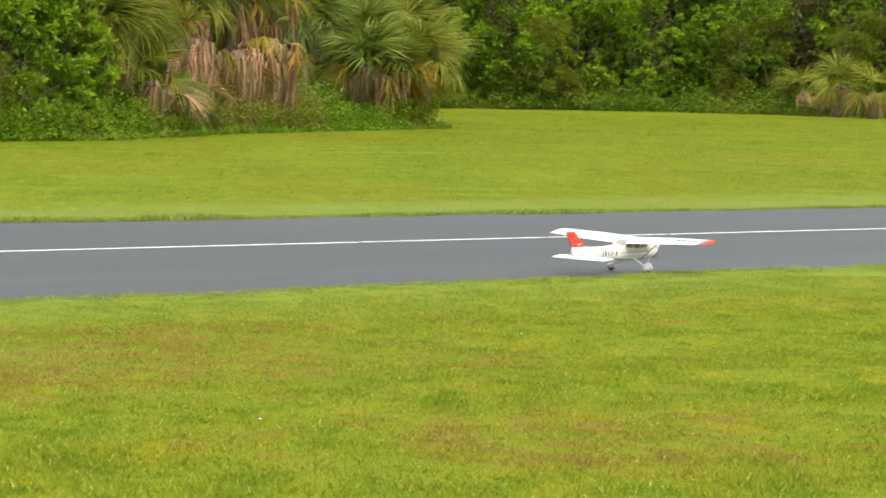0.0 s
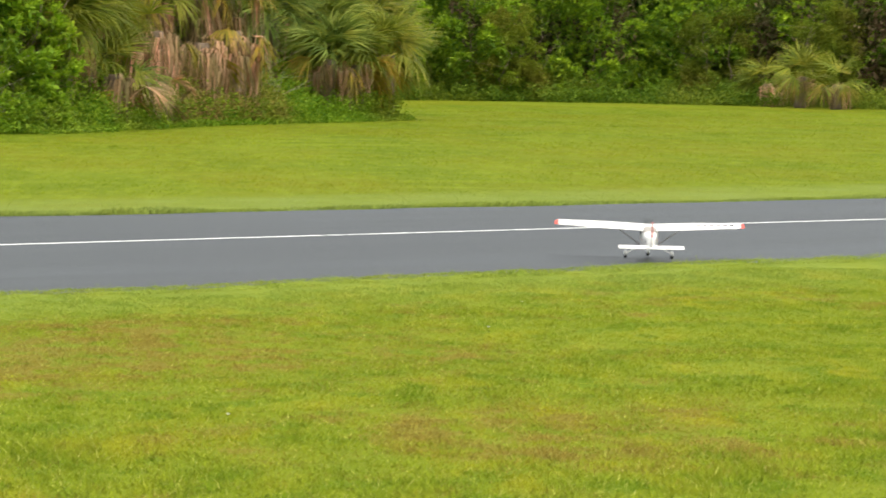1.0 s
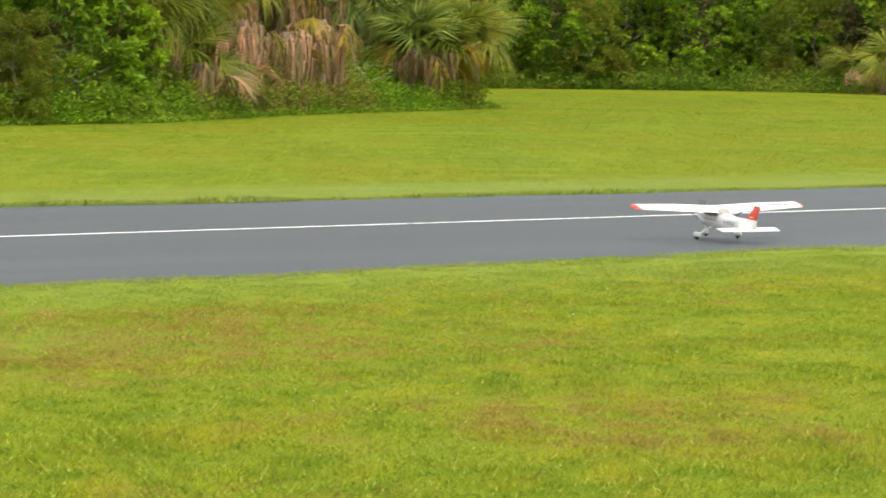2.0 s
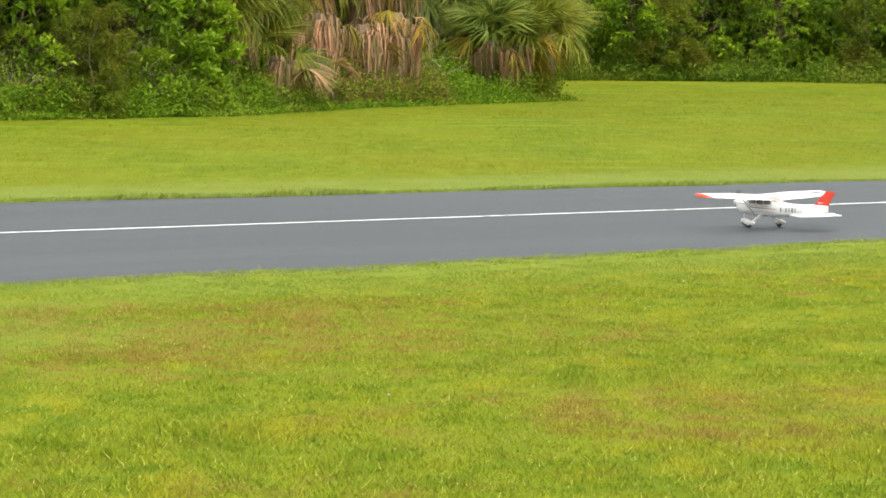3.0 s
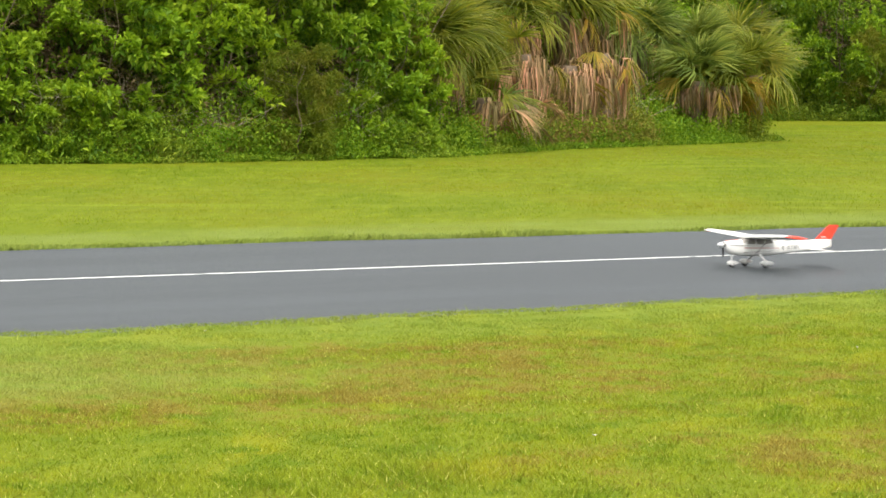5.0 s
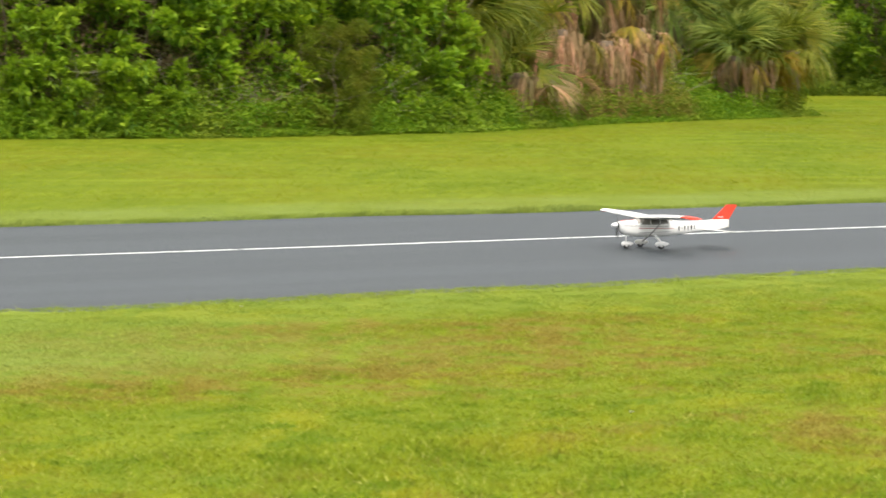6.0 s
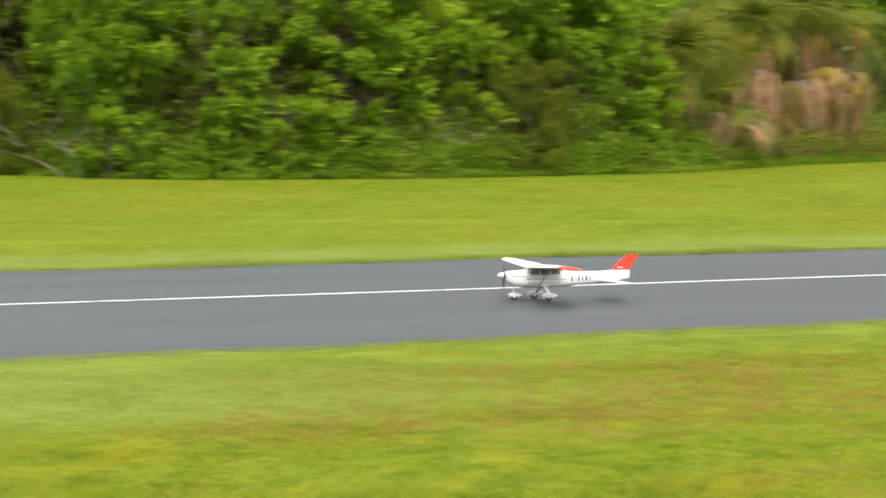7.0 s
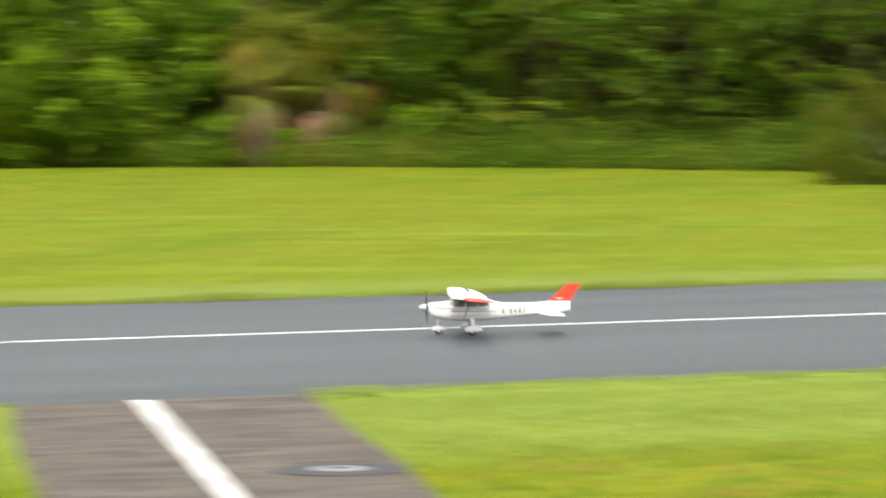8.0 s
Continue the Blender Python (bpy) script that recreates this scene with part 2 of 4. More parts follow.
    col = blend(times(edge, noise(1.6, 0.05, 0.75, 6, (0.8, 0.5, 1))), col, GRASS_P2)
    col = blend(times(edge2, noise(0.9, 0.1, 0.8, 5)), col, GRASS_P)
    # paler, cooler turf towards the concrete pad
    col = blend(times(band(1, 15.4, 17.4), times(near, times(band(0, 13.0, 8.6), noise(1.3, -0.3, 0.55, 5, turf)))), col, GRASS_P)
    if island:
        # blade colour raised a third, painting back light lost between blades
        hs = N.new("ShaderNodeHueSaturation")
        v = N.new("ShaderNodeMapRange")
        v.inputs[3].default_value, v.inputs[4].default_value = 1.33 - island, 1.33 + island
        L.new(geo.outputs["Random Per Island"], v.inputs[0])
        L.new(v.outputs[0], hs.inputs["Value"])
        h = N.new("ShaderNodeMapRange")
        h.inputs[3].default_value, h.inputs[4].default_value = 0.51, 0.49
        L.new(geo.outputs["Random Per Island"], h.inputs[0])
        L.new(h.outputs[0], hs.inputs["Hue"])
        L.new(col, hs.inputs["Color"])
        col = hs.outputs[0]
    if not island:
        # dark tone mixed in: thatch, plus painted shade between the blades
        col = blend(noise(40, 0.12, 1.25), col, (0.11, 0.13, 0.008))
    L.new(col, p.inputs["Base Color"])
    if island:
        # normals of the short blades bent up, so they light like level turf
        soft = N.new("ShaderNodeVectorMath")
        soft.operation = "MULTIPLY_ADD"
        soft.inputs[1].default_value, soft.inputs[2].default_value = (0.4, 0.4, 0.4), (0, 0, 1)
        L.new(geo.outputs["Normal"], soft.inputs[0])
        one = N.new("ShaderNodeVectorMath")
        one.operation = "NORMALIZE"
        L.new(soft.outputs[0], one.inputs[0])
        L.new(one.outputs[0], p.inputs["Normal"])
        tr = N.new("ShaderNodeBsdfTranslucent")
        L.new(col, tr.inputs["Color"])
        ms = N.new("ShaderNodeMixShader")
        ms.inputs[0].default_value = 0.2
        L.new(p.outputs[0], ms.inputs[1])
        L.new(tr.outputs[0], ms.inputs[2])
        L.new(ms.outputs[0], N["Material Output"].inputs[0])
    else:
        b = N.new("ShaderNodeBump")
        b.inputs["Strength"].default_value, b.inputs["Distance"].default_value = 0.2, 0.02
        n3 = N.new("ShaderNodeTexNoise")
        n3.inputs["Scale"].default_value, n3.inputs["Detail"].default_value = 25, 5
        L.new(tc.outputs["Object"], n3.inputs["Vector"])
        L.new(n3.outputs["Fac"], b.inputs["Height"])
        L.new(b.outputs[0], p.inputs["Normal"])
    return m


GRASS_A, GRASS_B, GRASS_Y = (0.152, 0.205, 0.012), (0.204, 0.250, 0.016), (0.248, 0.258, 0.014)
GRASS_G, GRASS_F, GRASS_BR, GRASS_P = (0.124, 0.186, 0.010), (0.120, 0.176, 0.009), (0.215, 0.166, 0.028), (0.215, 0.282, 0.052)
GRASS_L = (0.205, 0.262, 0.020)
GRASS_D = (0.170, 0.190, 0.010)
GRASS_S, GRASS_P2 = (0.34, 0.36, 0.08), (0.205, 0.262, 0.062)
# the blades' colours again, with the shade under them toned in
SHADED_FLOOR = grass_mat("lawn_floor_shaded", 0.0)
GRASS = grass_mat("lawn_blades", 0.22)


# ================================================================ mesh helpers
def raw(name, verts, faces, material, smooth=False):
    """A mesh from arrays: verts (n, 3), faces (m, 3) or (m, 4)."""
    verts, faces = np.asarray(verts, np.float32), np.asarray(faces, np.int32)
    me = bpy.data.meshes.new(name)
    k = faces.shape[1]
    me.vertices.add(len(verts))
    me.vertices.foreach_set("co", verts.ravel())
    me.loops.add(faces.size)
    me.loops.foreach_set("vertex_index", faces.ravel())
    me.polygons.add(len(faces))
    me.polygons.foreach_set("loop_start", np.arange(0, faces.size, k, dtype=np.int32))
    me.update(calc_edges=True)
    me.materials.append(material)
    if smooth:
        me.shade_smooth()
    return me


def part(name, data, material, parent, label="", smooth=False, m=None):
    """Links a bmesh or a mesh as one object under a thing or a part."""
    if isinstance(data, bmesh.types.BMesh):
        me = bpy.data.meshes.new(name)
        data.normal_update()
        data.to_mesh(me)
        data.free()
        me.materials.append(material)
        if smooth:
            me.shade_smooth()
        data = me
    ob = new(name, data)
    ob.parent = parent
    if m is not None:
        ob.matrix_basis = m
    return tagged(ob, label)


def box(bm, x0, x1, y0, y1, z0, z1, bevel=0.0):
    made = bmesh.ops.create_cube(bm, size=1.0, matrix=Matrix.Translation(((x0 + x1) / 2, (y0 + y1) / 2, (z0 + z1) / 2)) @ Matrix.Diagonal((x1 - x0, y1 - y0, z1 - z0, 1)))
    if bevel:
        es = list({e for v in made["verts"] for e in v.link_edges})
        bmesh.ops.bevel(bm, geom=es, offset=bevel, segments=2, affect="EDGES", profile=0.5)
    return bm


def rod(bm, a, b, r0, r1, sides=8):
    a, b = Vector(a), Vector(b)
    q = (b - a).to_track_quat("Z", "Y").to_matrix().to_4x4()
    bmesh.ops.create_cone(bm, cap_ends=True, segments=sides, radius1=r0, radius2=r1, depth=(b - a).length, matrix=Matrix.Translation((a + b) / 2) @ q)
    return bm


def loft(sections, close=True):
    """A bmesh skinned over rings of equal length, with end caps."""
    bm = bmesh.new()
    rings = [[bm.verts.new(p) for p in s] for s in sections]
    n = len(rings[0])
    for r0, r1 in zip(rings, rings[1:]):
        for i in range(n if close else n - 1):
            bm.faces.new((r0[i], r0[(i + 1) % n], r1[(i + 1) % n], r1[i]))
    if close:
        bm.faces.new(rings[0][::-1])
        bm.faces.new(rings[-1])
    bmesh.ops.recalc_face_normals(bm, faces=bm.faces)
    return bm


def unit(v):
    return v / np.maximum(np.linalg.norm(v, axis=1, keepdims=True), 1e-6)


def leaves(rng, base, way, length, width, droop=0.25):
    """Folded, pointed leaves: base (n, 3), way (n, 3). Returns verts and triangles."""
    n = len(base)
    way = unit(way)
    side = unit(np.cross(way, unit(rng.normal(size=(n, 3)) * 0.5 + (0, 0, 1))))
    up = np.cross(side, way)
    length, width = np.broadcast_to(length, n)[:, None], np.broadcast_to(width, n)[:, None]
    mid = base + way * length * 0.45
    v = np.stack([base, mid + side * width / 2 + up * width * 0.18, base + way * length - (0, 0, 1) * length * droop, mid - side * width / 2 + up * width * 0.18], 1).reshape(-1, 3)
    i = np.arange(n)[:, None] * 4
    f = np.concatenate([i + (0, 1, 2), i + (0, 2, 3)])
    return v, f


# ================================================================ ground
def ground_sheet():
    bm = bmesh.new()
    bmesh.ops.create_grid(bm, x_segments=2, y_segments=2, size=1500)
    me = bpy.data.meshes.new("ground")
    bm.to_mesh(me)
    bm.free()
    me.materials.append(SHADED_FLOOR)
    ob = new("ground", me)
    ob.location.z = -0.004
    return tagged(ob, "mown yellow-green lawn on level ground", "lawn", kind="structure")


Y_NEAR, Y_LINE, Y_FAR = 20.05, 25.12, 29.33


def near_edge(x):
    return np.interp(x, [0, 12, 16, 20, 25, 40], [Y_NEAR, Y_NEAR, Y_NEAR + 0.22, Y_NEAR + 0.45, Y_NEAR + 0.75, Y_NEAR + 1.0])


def line_at(x):
    return Y_LINE + np.interp(x, [0, 16, 32, 60], [0, 0, 0.24, 0.5])


def far_edge(x):
    return np.interp(x, [0, 14, 34, 60], [Y_FAR, Y_FAR, Y_FAR - 0.55, Y_FAR - 1.0])


def edge_strip(name, y0, y1, x0, x1, z, material, rag=0.0, step=0.5, seed=1, thick=0.06, gaps=0.0):
    """A flat slab along X whose long edges waver a little."""
    rng = np.random.default_rng(seed)
    n = int((x1 - x0) / step) + 1
    bm = bmesh.new()
    rows = []
    for i in range(n):
        x = x0 + i * step
        a, b = y0(x) + rng.normal() * rag, y1(x) + rng.normal() * rag
        rows.append([bm.verts.new((x, a, z - thick)), bm.verts.new((x, a, z)), bm.verts.new((x, b, z)), bm.verts.new((x, b, z - thick))])
    for r, s in zip(rows, rows[1:]):
        if rng.random() < gaps:
            continue
        for i in range(3):
            bm.faces.new((r[i], s[i], s[i + 1], r[i + 1]))
    bmesh.ops.recalc_face_normals(bm, faces=bm.faces)
    me = bpy.data.meshes.new(name)
    bm.to_mesh(me)
    bm.free()
    me.materials.append(material)
    return new(name, me)


ground_sheet()
runway = tagged(edge_strip("runway", near_edge, far_edge, -60, 140, 0.0, ASPHALT, 0.02), "smooth dark grey asphalt runway for model aircraft", "runway", kind="structure")
tagged(edge_strip("centre_line", lambda x: line_at(x) - 0.038, lambda x: line_at(x) + 0.038, -40, 100, 0.004, LINE, 0.006, 0.04, 3, 0.002, 0.014), "thin worn white centre line painted on asphalt", "road marking", kind="structure")


def taxi_pad():
    """A concrete apron strip that meets the runway's near edge, with its white stripe."""
    bm = bmesh.new()
    outline = [(4.95, Y_NEAR + 0.02), (6.56, Y_NEAR + 0.02), (6.12, 18.2), (5.68, 16.1), (5.30, 14.6), (4.5, 11.5), (3.1, 6.0), (1.8, 6.0), (3.15, 12.0), (3.85, 15.2), (4.58, 18.6)]
    top = [bm.verts.new((x, y, 0.001)) for x, y in outline]
    low = [bm.verts.new((x, y, -0.06)) for x, y in outline]
    bm.faces.new(top)
    for i in range(len(top)):
        j = (i + 1) % len(top)
        bm.faces.new((top[i], low[i], low[j], top[j]))
    bmesh.ops.recalc_face_normals(bm, faces=bm.faces)
    me = bpy.data.meshes.new("taxi_pad")
    bm.to_mesh(me)
    bm.free()
    me.materials.append(CONCRETE)
    tagged(new("pavement", me), "weathered brown-grey concrete taxiway pad meeting the runway", "pavement", kind="structure")
    bm = bmesh.new()
    a = [bm.verts.new(p) for p in ((5.575, 20.03, 0.005), (5.685, 20.03, 0.005), (4.64, 15.05, 0.005), (2.93, 7.0, 0.005), (2.80, 7.0, 0.005), (4.555, 15.14, 0.005))]
    bm.faces.new(a)
    bmesh.ops.recalc_face_normals(bm, faces=bm.faces)
    me = bpy.data.meshes.new("pad_stripe")
    bm.to_mesh(me)
    bm.free()
    me.materials.append(WORN_LINE)
    tagged(new("pad_stripe", me), "broad white stripe painted along the concrete pad", "road marking", kind="structure")


def manhole():
    e = tagged(new("drain_cover"), "round dark iron cover with a bright steel centre in concrete", "drain cover")
    e.location = (5.34, 15.98, 0.001)
    bm = bmesh.new()
    bmesh.ops.create_cone(bm, cap_ends=True, segments=40, radius1=0.28, radius2=0.275, depth=0.006, matrix=Matrix.Translation((0, 0, 0.003)))
    part("rim", bm, IRON, e)
    bm = bmesh.new()
    bmesh.ops.create_cone(bm, cap_ends=True, segments=32, radius1=0.115, radius2=0.11, depth=0.005, matrix=Matrix.Translation((0, 0, 0.0085)))
    lid = part("lid", bm, STEEL, e, "worn bright steel lid")
    bm = bmesh.new()
    bmesh.ops.create_cone(bm, cap_ends=True, segments=24, radius1=0.045, radius2=0.04, depth=0.004, matrix=Matrix.Translation((0, 0, 0.0125)))
    part("lifting_hole", bm, IRON, lid, "dark round lifting hole")


taxi_pad()
manhole()


# ================================================================ grass
def inside_pad(x, y):
    left = np.interp(y, [6, 12, 15.2, 18.6, 20.1], [1.8, 3.15, 3.85, 4.58, 4.95])
    right = np.interp(y, [6, 11.5, 14.6, 16.1, 18.2, 20.1], [3.1, 4.5, 5.3, 5.68, 6.12, 6.56])
    return (x > left) & (x < right)


def blades(name, x, y, h, w, rng, label, lean=0.5, z=-0.005):
    n = len(x)
    a = rng.uniform(0, 2 * np.pi, n)
    d = np.stack([np.cos(a), np.sin(a), np.zeros(n)], 1)
    b = rng.uniform(0, 2 * np.pi, n)
    tip = np.stack([np.cos(b), np.sin(b), np.zeros(n)], 1) * (h * lean * rng.uniform(0.1, 1.2, n))[:, None]
    base = np.stack([x, y, np.full(n, z)], 1)
    v = np.stack([base - d * (w / 2)[:, None], base + d * (w / 2)[:, None], base + tip + np.stack([0 * h, 0 * h, h], 1)], 1).reshape(-1, 3)
    f = np.arange(3 * n).reshape(-1, 3)
    return tagged(new(name, raw(name, v, f, GRASS)), label, "grass", kind="stuff")


def lump(x, y, s, k):
    """A soft uneven field between 0 and 1, for tufts and thin places."""
    r = np.random.default_rng(k)
    out = np.zeros_like(x)
    for i in range(6):
        a, p, q = r.uniform(0, np.pi), r.uniform(0, 6.3), s * r.uniform(0.6, 1.8)
        out += np.sin((x * np.cos(a) + y * np.sin(a)) * q + p + 1.3 * np.sin((x * np.sin(a) - y * np.cos(a)) * q * 0.7))
    return 0.5 + out / 9


def near_grass():
    rng = np.random.default_rng(5)
    n = 1750000
    az = radians(10) + rng.random(n) * radians(39)
    r = np.sqrt(12.6 ** 2 + rng.random(n) ** 1.15 * (29.0 ** 2 - 12.6 ** 2))
    x, y = r * np.sin(az), r * np.cos(az)
    ragged = near_edge(x) + 0.30 * (lump(x, y, 1.3, 3) - 0.35) + 0.14 * (lump(x, y, 7.0, 31) - 0.4)
    keep = (y < ragged) & ~(inside_pad(x + rng.normal(size=n) * 0.05, y) & (y > 5))
    t = lump(x, y, 3.0, 8) * 0.4 + lump(x, y, 9.0, 9) * 0.35 + lump(x, y, 26.0, 10) * 0.25
    keep &= rng.random(n) < 0.45 + 0.9 * np.clip(t, 0, 1) ** 1.5
    x, y, t = x[keep], y[keep], np.clip(t[keep], 0, 1)
    h = (0.006 + 0.015 * rng.random(len(x)) ** 1.6) * (0.35 + 1.5 * t ** 1.5)
    # longer, looser turf on the pilots' side
    loose = np.clip((15.5 - y) / 3.5, 0, 1) * np.clip(lump(x, y, 1.4, 12) * 1.6 - 0.3, 0, 1)
    h *= 1 + 0.7 * loose
    tall = rng.random(len(x)) < 0.004 + 0.014 * loose
    h[tall] *= 2.2
    w = 0.0024 + 0.0034 * rng.random(len(x))
    blades("lawn_grass", x, y, h, w, rng, "short mown yellow-green lawn grass with brown patches", 1.35)
    # the soft uneven lip of turf that hangs over the runway's near edge
    n = 60000
    x = 5 + 24 * rng.random(n)
    lip = near_edge(x) + 0.12 + 0.08 * np.clip((x - 14) / 4, 0, 1) + 0.20 * (lump(x, x * 0 + 1, 2.0, 51) - 0.35) + 0.10 * (lump(x, x * 0 + 1, 9.0, 52) - 0.5)
    y = lip - 0.55 * rng.random(n) ** 1.2 + 0.03 * rng.normal(size=n)
    keep = ~inside_pad(x, y)
    x, y = x[keep], y[keep]
    h = (0.005 + 0.012 * rng.random(len(x)) ** 2.2) * (0.4 + 1.4 * lump(x, y, 5.5, 53))
    tall = rng.random(len(x)) < 0.03
    h[tall] = h[tall] * 2.0 + 0.010
    blades("edge_grass", x, y, h, 0.0035 + 0.0045 * rng.random(len(x)), rng, "soft pale grass lip along the runway's near edge", 1.6, 0.012)


def far_grass():
    rng = np.random.default_rng(6)
    n = 760000
    az = radians(9) + rng.random(n) * radians(42)
    r = np.sqrt(29.0 ** 2 + rng.random(n) ** 1.35 * (100.0 ** 2 - 29.0 ** 2))
    x, y = r * np.sin(az), r * np.cos(az)
    t = np.clip(lump(x, y, 0.9, 18) * 0.5 + lump(x, y, 3.1, 19) * 0.5, 0, 1)
    keep = (y > far_edge(x) - 0.12 * (lump(x, y, 2.5, 4) - 0.3)) & (rng.random(n) < 0.35 + 0.9 * t)
    x, y, t, r = x[keep], y[keep], t[keep], r[keep]
    long_turf = np.clip((y - 32.0) / 1.5, 0, 1)
    h = (0.006 + 0.013 * rng.random(len(x)) ** 1.8) * (0.5 + 1.1 * t) * (0.85 + 0.4 * long_turf)
    tall = rng.random(len(x)) < 0.04 * long_turf
    h[tall] *= 2.0
    w = (0.005 + 0.007 * rng.random(len(x))) * np.clip(r / 45, 0.8, 1.6)
    blades("field_grass", x, y, h, w, rng, "bright green mown field grass beyond the runway", 1.0)
    # the uneven, longer fringe where the turf meets the asphalt
    n = 90000
    x = 4 + 42 * rng.random(n)
    y = far_edge(x) - 0.10 + 0.45 * rng.random(n) ** 1.3 - 0.30 * (lump(x, x * 0 + 3, 1.7, 41) - 0.45)
    keep = rng.random(n) < 0.35 + 0.9 * lump(x, y, 2.2, 44)
    x, y = x[keep], y[keep]
    h = (0.014 + 0.052 * rng.random(len(x)) ** 1.8) * (0.15 + 1.3 * np.clip(lump(x, y, 1.9, 43), 0, 1) ** 1.4)
    blades("field_edge_grass", x, y, h, 0.008 + 0.008 * rng.random(len(x)), rng, "longer ragged grass fringe along the asphalt", 0.9)


def turf_lip():
    """The uneven thickness of turf that has grown a hand's width over the asphalt."""
    xs = np.arange(6.8, 30.0, 0.03)
    u = np.linspace(0, 1, 12)
    X, U = np.meshgrid(xs, u, indexing="ij")
    front = near_edge(X) + 0.06 + 0.08 * np.clip((X - 14) / 4, 0, 1) + 0.22 * (lump(X, X * 0 + 1, 2.0, 51) - 0.35) + 0.10 * (lump(X, X * 0 + 1, 9.0, 52) - 0.5)
    Y = front - 0.75 * (1 - U)
    Z = -0.012 + 0.022 * np.sin(np.pi * np.clip(U, 0, 1) ** 1.6) * (0.3 + 1.2 * lump(X, Y, 6.0, 54)) + 0.010 * (U > 0) * (U < 1) * lump(X, Y, 21.0, 55)
    n, m = X.shape
    v = np.stack([X, Y, Z], -1).reshape(-1, 3)
    i = np.arange(n * m).reshape(n, m)
    f = np.stack([i[:-1, :-1], i[1:, :-1], i[1:, 1:], i[:-1, 1:]], -1).reshape(-1, 4)
    tagged(new("turf_edge", raw("turf_edge", v, f, SHADED_FLOOR, True)), "uneven pale turf grown over the runway's near edge", "grass", kind="stuff")


near_grass()
turf_lip()
far_grass()


# ================================================================ shrubs and trees
def stems(rng, height, spread, n, r, sides=6):
    bm = bmesh.new()
    for k in range(n):
        p = Vector((rng.normal() * 0.12, rng.normal() * 0.12, -0.05))
        aim = Vector((rng.normal() * spread, rng.normal() * spread, height * rng.uniform(0.6, 0.95)))
        rad = r * rng.uniform(0.6, 1.1)
        for s in range(5):
            q = p + (aim - p) / (5 - s) + Vector((rng.normal() * 0.1, rng.normal() * 0.1, 0))
            rod(bm, p, q, rad, rad * 0.78, sides)
            if s > 0:
                for _ in range(2):
                    e = q + Vector((rng.normal() * 0.45, rng.normal() * 0.45, rng.uniform(0.0, 0.6)))
                    rod(bm, q, e, rad * 0.45, rad * 0.12, 4)
            p, rad = q, rad * 0.78
    return bm


def crown(rng, width, height, low, lobes, tips, per, length, shape=0.45, young=0.3):
    """Leaf rosettes on the skins of many uneven lobes; returns the old leaves and the young ones at the outer tips."""
    old, fresh = [[], []], [[], []]
    for k in range(lobes):
        a = rng.uniform(0, 2 * np.pi)
        z = low + (height - low) * rng.random() ** 1.15
        rr = width / 2 * rng.random() ** 0.4 * (1 - 0.35 * (z / height) ** 2)
        c = np.array([rr * np.cos(a), rr * np.sin(a), z])
        rad = np.array([1, 1, 0.85]) * width * rng.uniform(0.07, 0.15)
        d = unit(rng.normal(size=(tips, 3)) + (0, 0, 0.3))
        t = c + d * rad * (0.5 + 0.55 * rng.random((tips, 1)))
        ok = t[:, 2] > 0.04
        t, d = t[ok], d[ok]
        out = unit(t - (0, 0, height * 0.4))
        new_tip = (rng.random(len(t)) < young * 2 * (d[:, 2] > -0.15) * np.clip((d * out).sum(1) + 0.35, 0, 1))
        for bag, sel, cnt, jit, up in ((old, ~new_tip, per, 0.75, 0.1), (fresh, new_tip, per + 3, 0.55, 0.55)):
            q = t[sel]
            bag[0].append(np.repeat(q, cnt, 0) + rng.normal(size=(len(q) * cnt, 3)) * 0.03)
            bag[1].append(np.repeat(d[sel] * 0.7 + (0, 0, up), cnt, 0) + rng.normal(size=(len(q) * cnt, 3)) * jit)
    got = []
    for bag in (old, fresh):
        base, way = np.concatenate(bag[0]), np.concatenate(bag[1])
        ln = length * rng.uniform(0.6, 1.25, len(base)) * (1.2 if bag is fresh else 1.0)
        got.append(leaves(rng, base, way, ln, ln * shape))
    return got


def shrub(name, seed, label, category, material, width, height, low, lobes, tips, per, length, shape=0.45, wood=BARK, nstem=4, young=0.3, tip=None, stem=0.026):
    rng = np.random.default_rng(seed)
    e = tagged(new(name), label, category, "trees and shrubs at the field's edge")
    part("trunk", stems(rng, height, width * 0.28, nstem, stem), wood, e)
    (v, f), (v2, f2) = crown(rng, width, height, low, lobes, tips, per, length, shape, young)
    part("crown", raw("crown", v, f, material), material, e)
    if len(v2):
        part("young_leaves", raw("young_leaves", v2, f2, tip or LEAF_TIP), None, e, "bright yellow-green young leaf tips")
    return e


def scatter(models, spots, seed):
    """The models stand at the first spots, their copies at the rest; each is turned and sized a little."""
    rng = np.random.default_rng(seed)
    for i, (x, y, k) in enumerate(spots):
        s = k * rng.uniform(0.9, 1.12)
        m = pose(x, y, -0.02, 0, 0, rng.uniform(0, 360))
        src = models[i % len(models)]
        ob = src if i < len(models) else copy_thing(src, m)
        ob.matrix_basis = m @ Matrix.Diagonal((s, s, s * rng.uniform(0.9, 1.1), 1))


